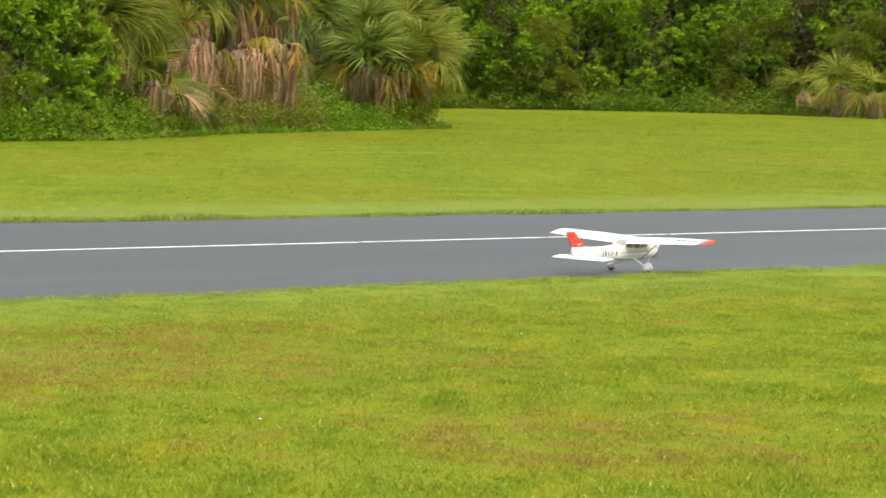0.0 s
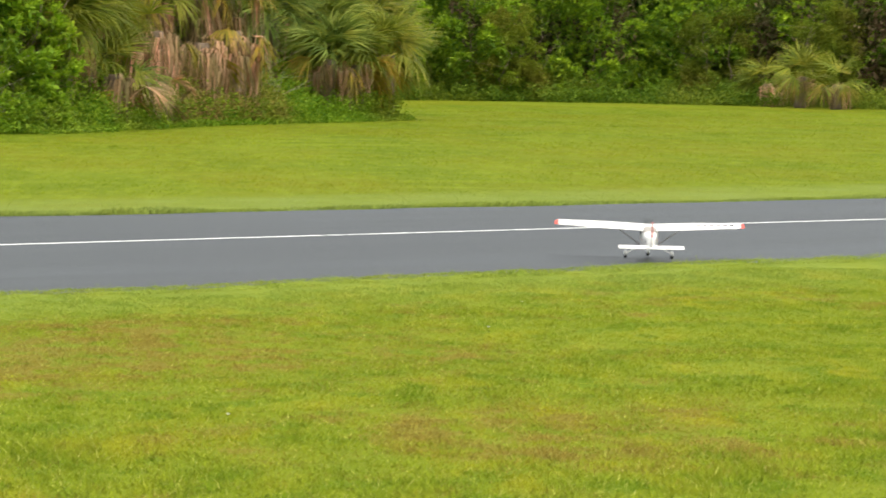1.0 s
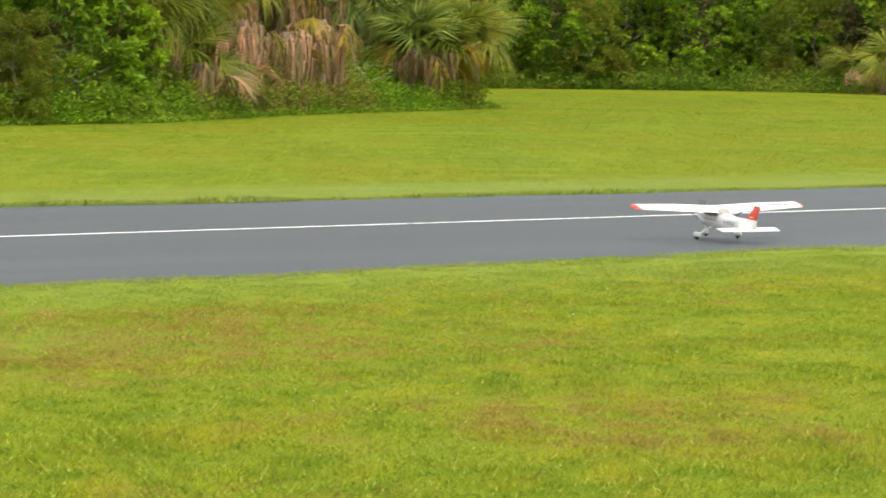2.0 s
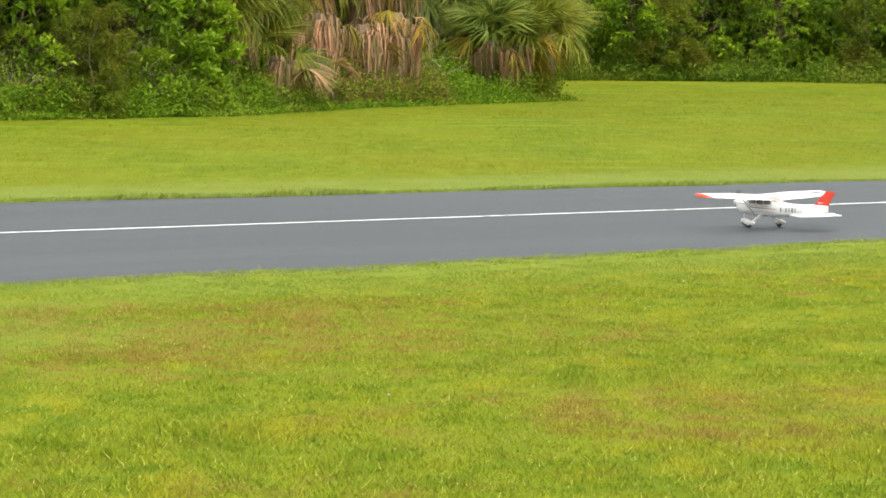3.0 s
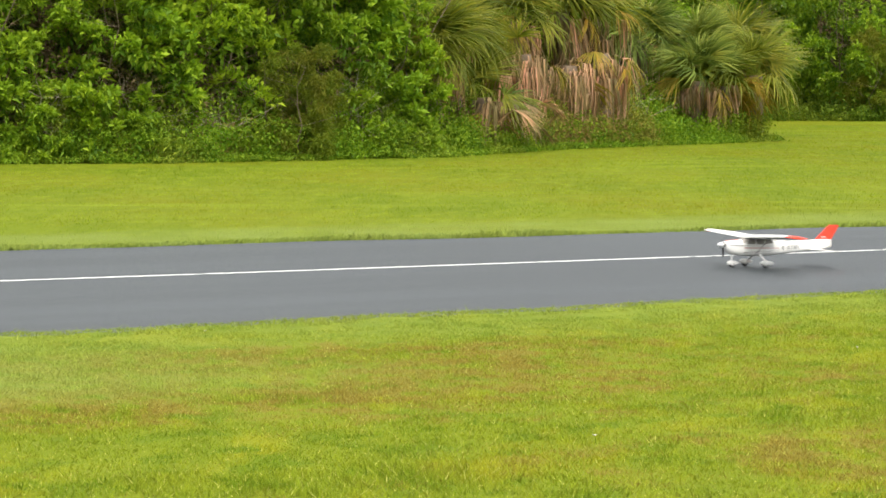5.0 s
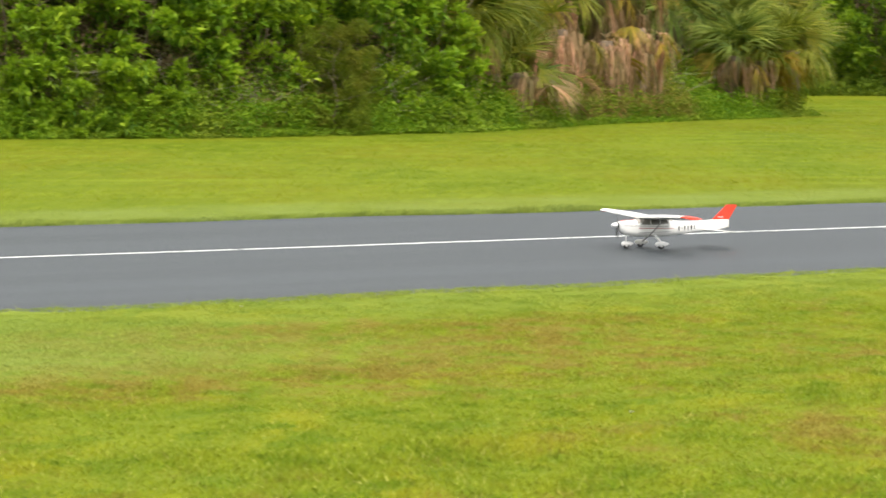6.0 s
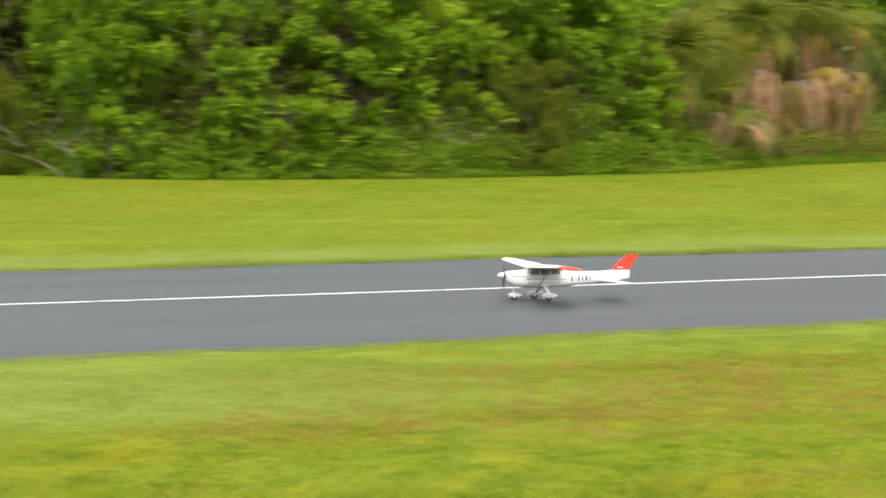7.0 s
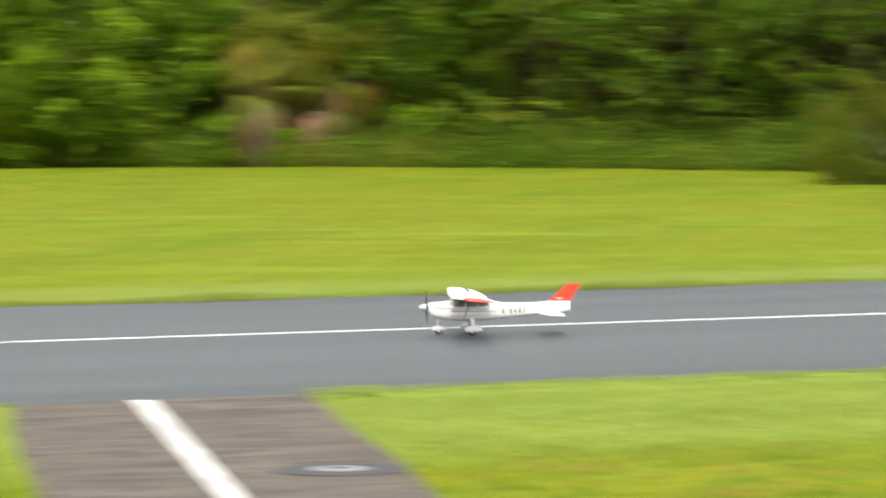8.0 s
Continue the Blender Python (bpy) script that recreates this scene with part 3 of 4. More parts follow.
pepper = [shrub("pepper_shrub", 20 + i, "dense leafy green shrub with bright young leaf tips", "shrub", LEAF, 2.7, 4.0, 0.75, 80, 18, 8, 0.125, 0.42, young=0.6) for i in range(4)]
FRONT = [(30.0, 57.6, 1.0), (29.7, 55.6, 0.95), (30.3, 54.4, 1.0), (32.5, 53.9, 0.95), (34.4, 54.2, 1.0), (36.6, 54.6, 1.0), (38.0, 54.9, 0.9)]
BEHIND = [(31.8, 59.6, 1.2), (32.0, 57.4, 1.25), (34.9, 57.2, 1.2), (37.6, 57.9, 1.3), (40.4, 58.9, 1.2), (43.4, 61.0, 1.2), (46.2, 62.6, 1.2), (49.0, 64.4, 1.15), (51.8, 65.6, 1.1),
          (33.4, 62.6, 1.2), (35.4, 61.4, 1.3), (38.8, 62.4, 1.3), (44.0, 65.4, 1.3), (48.0, 68.4, 1.2)]
scatter(pepper, FRONT + BEHIND, 2)

young = [shrub("young_shrub", 30 + i, "low shrub of upright bright yellow-green leaves", "shrub", LEAF, 1.0, 1.15, 0.1, 22, 13, 8, 0.115, 0.4, nstem=3, young=0.6, stem=0.012) for i in range(2)]
scatter(young, [(30.05, 53.45, 0.9), (31.45, 52.95, 1.0), (30.7, 53.0, 0.75), (32.2, 52.8, 0.7), (28.6, 54.6, 0.9), (37.0, 53.7, 0.9), (37.9, 53.8, 1.1), (29.0, 54.0, 0.7), (37.6, 53.2, 0.45), (25.3, 78.7, 0.6), (26.6, 78.2, 0.55), (24.2, 79.6, 1.0), (27.6, 77.4, 0.9)], 7)

dull = [shrub("feathery_shrub", 40 + i, "soft dull-green fine-leaved shrub", "shrub", LEAF_DULL, 1.3, 1.6, 0.05, 46, 26, 12, 0.085, 0.16, young=0.0, stem=0.012) for i in range(2)]
scatter(dull, [(35.2, 52.9, 1.12), (28.2, 57.6, 1.05), (35.9, 53.3, 0.8), (45.6, 58.9, 0.6), (28.7, 60.0, 0.75), (29.4, 58.9, 1.0), (75.2, 75.6, 1.6), (76.2, 72.6, 1.5), (71.2, 79.4, 1.4)], 3)

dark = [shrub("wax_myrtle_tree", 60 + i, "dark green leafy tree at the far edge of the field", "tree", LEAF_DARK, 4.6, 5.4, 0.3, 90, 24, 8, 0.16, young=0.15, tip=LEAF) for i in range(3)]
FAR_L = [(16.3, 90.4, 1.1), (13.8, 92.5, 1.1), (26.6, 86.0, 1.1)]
SHADE_TONED_SPOTS = [(30.4, 76.4, 1.0), (32.2, 73.2, 1.05), (33.4, 69.6, 1.0), (29.2, 79.6, 1.05), (28.2, 81.6, 1.1), (31.6, 79.5, 1.3), (34.4, 76.6, 1.3), (36.6, 74.0, 1.3)]
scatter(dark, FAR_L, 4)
# no separate species: far trees with shade put into the leaf colour
shade_toned = [shrub("oak_tree", 65 + i, "small-leaved green tree at the field's edge, leaves toned dark for shade", "tree", LEAF_DEEP_SHADE, 4.6, 5.4, 0.3, 90, 24, 8, 0.15, young=0.35, tip=LEAF) for i in range(2)]
scatter(shade_toned, SHADE_TONED_SPOTS, 5)
bright = [shrub("leafy_tree", 70 + i, "fresh green leafy tree at the far edge of the field", "tree", LEAF, 4.2, 4.6, 0.25, 90, 22, 8, 0.15, young=0.3) for i in range(2)]
FAR_R = [(59.8, 85.8, 1.1), (62.8, 84.4, 1.05), (65.6, 83.4, 1.0), (68.6, 82.2, 1.0), (71.2, 80.6, 0.9), (73.6, 78.8, 0.8), (75.6, 76.6, 0.7), (77.4, 74.0, 0.75), (78.6, 71.2, 0.9), (79.8, 68.0, 0.95), (81.0, 64.8, 1.0)]
scatter(bright, FAR_R + [(22.8, 83.4, 0.85), (24.2, 83.4, 1.0), (20.4, 85.8, 1.0), (19.4, 85.4, 0.9), (21.7, 82.9, 0.8), (17.6, 86.6, 0.9), (18.6, 87.3, 1.15), (21.4, 84.4, 1.2), (22.4, 86.4, 1.3), (23.6, 85.4, 1.25), (19.9, 83.5, 0.95), (21.6, 82.6, 1.0)], 8)
SECOND = [(x * 1.07, y * 1.07, s * 1.3) for x, y, s in FAR_L + FAR_R[::2]] + [(52.8, 73.1, 1.3), (55.8, 80.2, 1.3), (38.6, 69.0, 1.4), (35.0, 75.1, 1.3), (45.7, 74.1, 1.4), (70.5, 92.0, 1.4), (75.5, 88.0, 1.4), (80.0, 84.0, 1.4), (84.5, 79.5, 1.4), (88.0, 74.0, 1.4), (30.5, 92.0, 1.4), (26.0, 95.0, 1.4), (35.0, 88.0, 1.4)]
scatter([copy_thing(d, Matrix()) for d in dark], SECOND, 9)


def bare_bush(x, y, height, seed, label):
    rng = np.random.default_rng(seed)
    e = tagged(new("bare_bush"), label, "shrub", "trees and shrubs at the field's edge")
    e.matrix_basis = pose(x, y, -0.02)
    for k in range(7):
        part("stem", stems(rng, height, 0.5, 1, 0.012, 4), TWIG, e)


bare_bush(47.2, 59.4, 1.75, 81, "tangle of bare grey twigs between the palms")
bare_bush(33.4, 53.0, 0.9, 82, "tangle of bare brown twigs under leafy shrubs")
bare_bush(34.1, 53.2, 1.1, 83, "tangle of bare brown twigs under leafy shrubs")
bare_bush(31.0, 53.6, 1.4, 85, "tangle of bare brown twigs under leafy shrubs")
bare_bush(36.9, 53.6, 1.5, 86, "tangle of bare brown twigs under leafy shrubs")
bare_bush(32.3, 52.9, 1.6, 87, "tangle of bare brown twigs under leafy shrubs")
bare_bush(46.6, 59.2, 1.4, 88, "tangle of bare grey twigs between the palms")
bare_bush(28.5, 55.4, 1.0, 84, "spreading bare grey twigs at the thicket's end")


# ================================================================ palms
def frond_mesh(name, seed, material, radius, spread, droop, fold, stalk, n=26, blade=0.026):
    """A fan leaf: a stalk along +X, then narrow blades that fan out and hang at their tips."""
    rng = np.random.default_rng(seed)
    v, f = [], []

    def quadstrip(pts, widths, side):
        k = len(v)
        for p, w in zip(pts, widths):
            v.append(p - side * w / 2)
            v.append(p + side * w / 2)
        for i in range(len(pts) - 1):
            f.append((k + 2 * i, k + 2 * i + 1, k + 2 * i + 3, k + 2 * i + 2))

    s = np.linspace(0, 1, 4)
    quadstrip([np.array([stalk * t, 0, 0.06 * math.sin(t * 2)]) for t in s], [0.022, 0.02, 0.016, 0.014], np.array([0, 1, 0]))
    hub = np.array([stalk, 0, 0.06 * math.sin(2)])
    for i in range(n):
        a = radians(spread) * ((i + 0.5) / n - 0.5) + rng.normal() * 0.07
        L = radius * (0.75 + 0.3 * math.cos(a * 0.7)) * rng.uniform(0.85, 1.1)
        d = np.array([math.cos(a), math.sin(a), fold * (1 - math.cos(a)) + 0.15 * rng.normal() * 0.3])
        side = np.array([-math.sin(a), math.cos(a), 0.25 * rng.normal()])
        hang = droop * rng.uniform(0.7, 1.3)
        pts = [hub + d * L * t - np.array([0, 0, 1]) * L * hang * t ** 2.4 for t in (0.0, 0.35, 0.7, 1.0)]
        quadstrip(pts, [0.010, blade, blade * 0.75, 0.003], side)
    return raw(name, np.array(v), np.array(f), material)


def curtain_mesh(name, seed, length, reach, n=15, blade=0.030):
    """A dead fan leaf: its stalk arches out along +X, and its folded blades hang from the end like a curtain."""
    rng = np.random.default_rng(seed)
    v, f = [], []

    def strip(pts, widths, side):
        k = len(v)
        for p, w in zip(pts, widths):
            v.append(p - side * w / 2)
            v.append(p + side * w / 2)
        for i in range(len(pts) - 1):
            f.append((k + 2 * i, k + 2 * i + 1, k + 2 * i + 3, k + 2 * i + 2))

    arch = [np.array([reach * t, 0, 0.10 * math.sin(2.6 * t) - 0.05 * t * t]) for t in (0, 0.35, 0.7, 1.0)]
    strip(arch, [0.030, 0.026, 0.022, 0.018], np.array([0, 1, 0]))
    for i in range(n):
        a = (i + 0.5) / n - 0.5
        drop = length * rng.uniform(0.65, 1.1) * (1 - 0.5 * abs(a))
        out = np.array([0.10 * math.cos(a * 2.4) + 0.02 * rng.normal(), 0.26 * a + 0.02 * rng.normal(), 0.03])
        swing = np.array([0.05 * rng.normal(), 0.05 * rng.normal(), 0])
        hub = arch[-1]
        pts = [hub, hub + out - np.array([0, 0, 0.05]), hub + out * 1.25 - np.array([0, 0, drop * 0.5]) + swing * 0.4, hub + out * 1.2 - np.array([0, 0, drop]) + swing]
        turn = rng.uniform(0, math.pi)
        strip(pts, [0.014, blade, blade * 0.8, 0.006], np.array([math.sin(turn) * 0.6, math.cos(turn), 0.1]))
    return raw(name, np.array(v), np.array(f), DEAD)


GREEN_FRONDS = [frond_mesh("frond", 3 + i, PALM, 0.74, 200, 0.40 + 0.22 * i, 0.3, 0.42, 34, 0.026) for i in range(3)]
GREY_FRONDS = [frond_mesh("frond", 43 + i, PALM_GREY, 0.72, 200, 0.35 + 0.22 * i, 0.3, 0.42, 34, 0.026) for i in range(3)]
YELLOW_FRONDS = [frond_mesh("frond", 13 + i, PALM_YELLOW, 0.62, 120, 0.65, 0.2, 0.42, 26, 0.024) for i in range(2)]
DEAD_FRONDS = [curtain_mesh("dead_frond", 23 + i, 0.56 + 0.12 * i, 0.20 + 0.05 * i) for i in range(4)]
FALLEN_FRONDS = [frond_mesh("dead_frond", 53 + i, DEAD, 0.46, 70, 0.35, 0.2, 0.22, 16, 0.026) for i in range(2)]


def palm(x, y, trunk, seed, green, yellow, dead, label, size=1.0, skirt=(0.78, 1.0), fronds=GREEN_FRONDS, fallen=0, lowest=-25):
    """dead: how many fronds hang in the skirt, between the shares of the trunk's height in skirt; fallen: how many lie heaped at its foot."""
    rng = np.random.default_rng(seed)
    e = tagged(new("fan_palm"), label, "palm", "fan palms in the thicket")
    e.matrix_basis = pose(x, y, -0.02, 0, 0, rng.uniform(0, 360)) @ Matrix.Diagonal((size, size, size, 1))
    rings = []
    for k in range(9):
        t = k / 8
        r = 0.15 * (1.15 - 0.3 * t) * (1.12 if k % 2 else 0.94)
        rings.append([(r * math.cos(a) * rng.uniform(0.9, 1.1) + 0.05 * t, r * math.sin(a) * rng.uniform(0.9, 1.1), trunk * t) for a in np.linspace(0, 2 * math.pi, 12, endpoint=False)])
    part("trunk", loft(rings), BARK, e, smooth=True)
    for meshes, n, e0, e1 in ((fronds, green, lowest, 80), (YELLOW_FRONDS, yellow, -45, 10)):
        for i in range(n):
            m = pose(0.05, 0, trunk * rng.uniform(0.95, 1.05)) @ pose(0, 0, 0, 0, 0, rng.uniform(0, 360)) @ pose(0.04, 0, 0, rng.uniform(-35, 35), -rng.uniform(e0, e1), 0)
            part("frond", meshes[i % len(meshes)], None, e, m=m)
    for i in range(dead):
        k = rng.uniform(0.85, 1.25)
        m = pose(0.05, 0, trunk * rng.uniform(*skirt)) @ pose(0, 0, 0, rng.uniform(-8, 8), rng.uniform(-10, 22), rng.uniform(0, 360)) @ Matrix.Diagonal((k * rng.uniform(0.7, 1.2), k, k, 1))
        part("dead_frond", DEAD_FRONDS[i % len(DEAD_FRONDS)], None, e, m=m, label="hanging brown dried frond")
    for i in range(fallen):
        m = pose(rng.normal() * 0.45, rng.normal() * 0.45, rng.uniform(0.5, 0.9)) @ pose(0, 0, 0, rng.uniform(-40, 40), rng.uniform(-5, 35), rng.uniform(0, 360))
        part("dead_frond", FALLEN_FRONDS[i % 2], None, e, m=m, label="fallen brown dried frond")


SKIRT = "fan palm with a thick hanging skirt of brown dead fronds"
LOW = "low fan palm heaped with dried fronds"
palm(39.48, 55.14, 1.75, 1, 30, 2, 9, "fan palm with broad green fronds over dried ones", skirt=(0.7, 0.9))
palm(40.81, 56.40, 1.95, 2, 26, 2, 6, "fan palm with broad green fronds over dried ones")
palm(40.87, 55.86, 0.9, 4, 9, 3, 4, "low fan palm with green and yellowing fronds")
palm(40.85, 55.65, 0.95, 14, 0, 0, 6, LOW, fallen=16)
palm(42.10, 56.42, 0.9, 24, 0, 1, 8, LOW, fallen=14)
palm(42.83, 57.11, 1.7, 3, 2, 2, 34, SKIRT, skirt=(0.62, 1.02))
palm(43.69, 58.50, 2.3, 15, 20, 3, 34, SKIRT, skirt=(0.66, 1.0), lowest=5)
palm(44.49, 57.82, 1.5, 18, 0, 2, 36, SKIRT, skirt=(0.70, 1.05))
palm(45.60, 58.36, 1.72, 16, 0, 3, 32, SKIRT, skirt=(0.62, 1.0))
palm(45.60, 59.57, 2.5, 25, 24, 3, 20, "tall fan palm with drooping green fronds over dried ones", lowest=-5)
palm(46.71, 59.97, 2.4, 26, 20, 2, 14, "tall fan palm with drooping green fronds over dried ones", lowest=-5)
palm(49.30, 60.21, 1.2, 5, 20, 4, 24, "spreading fan palm with grey-green fronds and a short dead skirt", skirt=(0.8, 0.98), fronds=GREY_FRONDS, lowest=15)
palm(50.15, 61.32, 1.70, 7, 30, 3, 2, "fan palm with grey-green fronds behind lower palms", fronds=GREY_FRONDS)
palm(50.24, 60.47, 1.10, 6, 12, 13, 8, "low fan palm with yellowing fronds")
palm(51.34, 60.85, 1.30, 27, 22, 7, 2, "low fan palm with yellowing fronds")
palm(51.86, 61.98, 1.80, 28, 24, 6, 0, "fan palm with green fronds behind lower palms")
palm(49.00, 61.48, 2.0, 8, 26, 2, 4, "fan palm with green fronds behind lower palms", fronds=GREY_FRONDS)
palm(73.40, 70.80, 0.95, 9, 14, 2, 14, "small fan palm with brown skirt at the far edge", 0.85)
palm(72.80, 69.00, 0.75, 10, 10, 3, 12, "small fan palm with brown skirt at the far edge", 0.85)
palm(74.00, 72.60, 0.70, 13, 10, 2, 12, "small fan palm with brown skirt at the far edge", 0.85)
palm(25.00, 79.30, 1.15, 11, 5, 0, 18, "fan palm with orange-brown dead fronds among dark trees", 1.15, (0.3, 1.0))
palm(26.20, 79.20, 1.0, 12, 5, 0, 18, "fan palm with orange-brown dead fronds among dark trees", 1.15, (0.3, 1.0))
palm(25.70, 80.20, 2.0, 19, 16, 8, 34, "tall fan palm with yellowing fronds among dark trees", 1.2, (0.3, 1.0))
palm(27.00, 79.40, 1.7, 20, 14, 6, 34, "fan palm with orange-brown dead fronds among dark trees", 1.15, (0.3, 1.0))


# ================================================================ weeds along the edges
def weeds(name, line, depth, height, n, seed, label, length=0.07, material=WEED, category="weeds", away=0.0):
    """A dense ragged strip of leafy weeds along a line of ground points."""
    rng = np.random.default_rng(seed)
    p = np.array(line, float)
    seg = np.linalg.norm(np.diff(p, axis=0), axis=1)
    s = np.concatenate([[0], np.cumsum(seg)])
    plants = n // 60
    u = rng.random(plants) * s[-1]
    x, y = np.interp(u, s, p[:, 0]), np.interp(u, s, p[:, 1])
    k = np.clip(np.searchsorted(s, u) - 1, 0, len(seg) - 1)
    d = np.diff(p, axis=0)[k] / seg[k][:, None]
    off = rng.random(plants) ** 1.2 * depth + away
    x, y = x - d[:, 1] * off, y + d[:, 0] * off
    h = height * (0.45 + 0.75 * rng.random(plants)) * (0.55 + 0.6 * np.minimum((off - away) / depth * 1.6, 1)) * (0.7 + 0.6 * lump(x, y, 1.2, seed))
    t = rng.random((plants, 60))
    base = np.stack([np.repeat(x, 60) + rng.normal(size=plants * 60) * 1.6 * length, np.repeat(y, 60) + rng.normal(size=plants * 60) * 1.6 * length, (h[:, None] * t ** 0.8).ravel()], 1)
    way = rng.normal(size=base.shape) + (0, 0, 0.5)
    ln = length * rng.uniform(0.6, 1.3, len(base))
    v, f = leaves(rng, base, way, ln, ln * 0.42, 0.3)
    return tagged(new(name, raw(name, v, f, material)), label, category, kind="stuff")


THICKET = [(31.2, 65.5), (29.4, 60.6), (28.6, 56.0), (29.2, 53.4), (32.6, 52.2), (37.8, 53.1), (43.3, 56.9), (51.4, 60.5), (52.5, 63.5)]
FIELD_L = [(8.0, 96.0), (20.2, 83.4), (26.2, 77.4), (29.3, 72.2), (31.4, 66.0)]
FIELD_R = [(56.0, 84.5), (69.0, 79.8), (72.4, 76.4), (74.2, 68.4), (78.0, 58.0)]
weeds("weeds", THICKET, 1.7, 0.88, 200000, 3, "tall green weeds along the foot of the thicket", 0.075)
weeds("weeds", THICKET[1:], 0.5, 0.16, 30000, 23, "low leafy weeds where the lawn meets the thicket", 0.055, away=-0.3)
weeds("dry_weeds", [(42.4, 56.3), (43.3, 56.9), (47.0, 58.55)], 0.9, 0.85, 32000, 24, "rusty seeding weeds before the palms", 0.055, WEED_DRY, away=-0.05)
weeds("dry_undergrowth", THICKET[2:6], 0.9, 1.7, 18000, 26, "brown tangle of dry stems inside the thicket", 0.10, DRY_STEM, "undergrowth", 0.9)
weeds("dry_weeds", [(32.0, 52.4), (35.5, 52.7)], 0.8, 0.6, 9000, 25, "rusty seeding weeds along the thicket", 0.055, WEED_DRY, away=0.1)
weeds("weeds", FIELD_L, 2.0, 0.80, 60000, 4, "dull green weeds at the far edge of the field", 0.10, WEED_DARK)
weeds("weeds", FIELD_R, 2.0, 0.55, 70000, 5, "green weeds at the far edge of the field", 0.085, WEED_DARK)
# leaf strips behind the plants that fill their gaps with painted shade
weeds("undergrowth", [(31.4, 60.0)] + THICKET[2:], 2.2, 3.4, 80000, 13, "tangled undergrowth inside the thicket, leaves toned dark for shade", 0.12, LEAF_SHADE, "undergrowth", 2.4)
weeds("undergrowth", FIELD_L, 2.5, 4.6, 60000, 14, "tangled undergrowth under the far trees, leaves toned dark for shade", 0.2, LEAF_SHADE, "undergrowth", 3.0)
weeds("undergrowth", FIELD_R, 2.5, 4.6, 70000, 15, "tangled undergrowth under the far trees, leaves toned dark for shade", 0.2, LEAF_SHADE, "undergrowth", 3.5)
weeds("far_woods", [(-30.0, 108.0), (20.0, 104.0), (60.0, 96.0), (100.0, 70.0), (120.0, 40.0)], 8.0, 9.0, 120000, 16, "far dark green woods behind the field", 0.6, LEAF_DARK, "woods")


# ================================================================ model aircraft
FUS = [(0.270, 0.150, 0.199, 0.027), (0.258, 0.127, 0.205, 0.046), (0.225, 0.104, 0.210, 0.057), (0.165, 0.092, 0.213, 0.062), (0.135, 0.089, 0.216, 0.064), (0.10, 0.087, 0.231, 0.065),
       (0.072, 0.086, 0.243, 0.065), (-0.02, 0.086, 0.245, 0.065), (-0.085, 0.087, 0.243, 0.063), (-0.12, 0.089, 0.230, 0.058), (-0.16, 0.092, 0.211, 0.052), (-0.20, 0.096, 0.202, 0.047),
       (-0.30, 0.105, 0.198, 0.038), (-0.45, 0.119, 0.199, 0.025), (-0.585, 0.135, 0.203, 0.013), (-0.658, 0.145, 0.205, 0.006)]


def fus_at(x):
    xs = [s[0] for s in FUS][::-1]
    return [float(np.interp(x, xs, [s[k] for s in FUS][::-1])) for k in (1, 2, 3)]


def fus_point(x, a, out=0.0):
    """A point of the fuselage skin: a is the angle round it, 0 at its left side, 90 on top."""
    lo, hi, w = fus_at(x)
    c, s = math.cos(radians(a)), math.sin(radians(a))
    e = 0.62
    y = math.copysign(abs(c) ** e, c) * (w + out)
    z = math.copysign(abs(s) ** e, s) * ((hi - lo) / 2 + out) + (lo + hi) / 2
    return Vector((x, y, z))


def side_point(x, z, sgn, out=0.002):
    """A point of the fuselage's side at a height."""
    lo, hi, w = fus_at(x)
    k = max(-1, min(1, (z - (lo + hi) / 2) / ((hi - lo) / 2)))
    s = abs(k) ** (1 / 0.62)
    y = math.sqrt(max(0.0, 1 - s * s)) ** 0.62 * w + out
    return Vector((x, sgn * y, z))


def panel(corners, sgn, nx=8, nz=4, out=0.002):
    """A thin panel on the fuselage's side between four (x, z) corners."""
    (ax, az), (bx, bz), (cx, cz), (dx, dz) = corners
    bm = bmesh.new()
    grid = []
    for i in range(nx + 1):
        u = i / nx
        row = []
        for j in range(nz + 1):
            w = j / nz
            x = (1 - w) * ((1 - u) * ax + u * bx) + w * ((1 - u) * dx + u * cx)
            z = (1 - w) * ((1 - u) * az + u * bz) + w * ((1 - u) * dz + u * cz)
            row.append(bm.verts.new(side_point(x, z, sgn, out)))
        grid.append(row)
    for i in range(nx):
        for j in range(nz):
            bm.faces.new((grid[i][j], grid[i + 1][j], grid[i + 1][j + 1], grid[i][j + 1]))
    bmesh.ops.solidify(bm, geom=bm.faces[:], thickness=0.001)
    bmesh.ops.recalc_face_normals(bm, faces=bm.faces)
    return bm


def cap(x0, x1, a0, a1, out=0.002, nx=6, na=10):
    """A thin panel over the fuselage's back, between two angles."""
    bm = bmesh.new()
    g = [[bm.verts.new(fus_point(x0 + (x1 - x0) * i / nx, a0 + (a1 - a0) * j / na, out)) for j in range(na + 1)] for i in range(nx + 1)]
    for i in range(nx):
        for j in range(na):
            bm.faces.new((g[i][j], g[i + 1][j], g[i + 1][j + 1], g[i][j + 1]))
    bmesh.ops.recalc_face_normals(bm, faces=bm.faces)
    return bm


def airfoil(x_le, chord, y, z, thick=0.12):
    up = [(0, 0), (0.03, 0.045), (0.12, 0.08), (0.3, 0.1), (0.55, 0.085), (0.8, 0.045), (1, 0.004)]
    rise = 0.075                            # the wing is set nose-up on the fuselage
    pts = [(x_le - c * chord, y, z + t * chord * thick / 0.12 + (0.5 - c) * chord * rise) for c, t in up]
    return pts + [(x_le - c * chord, y, z - t * chord * 0.25 * thick / 0.12 + (0.5 - c) * chord * rise) for c, t in reversed(up[1:-1])]


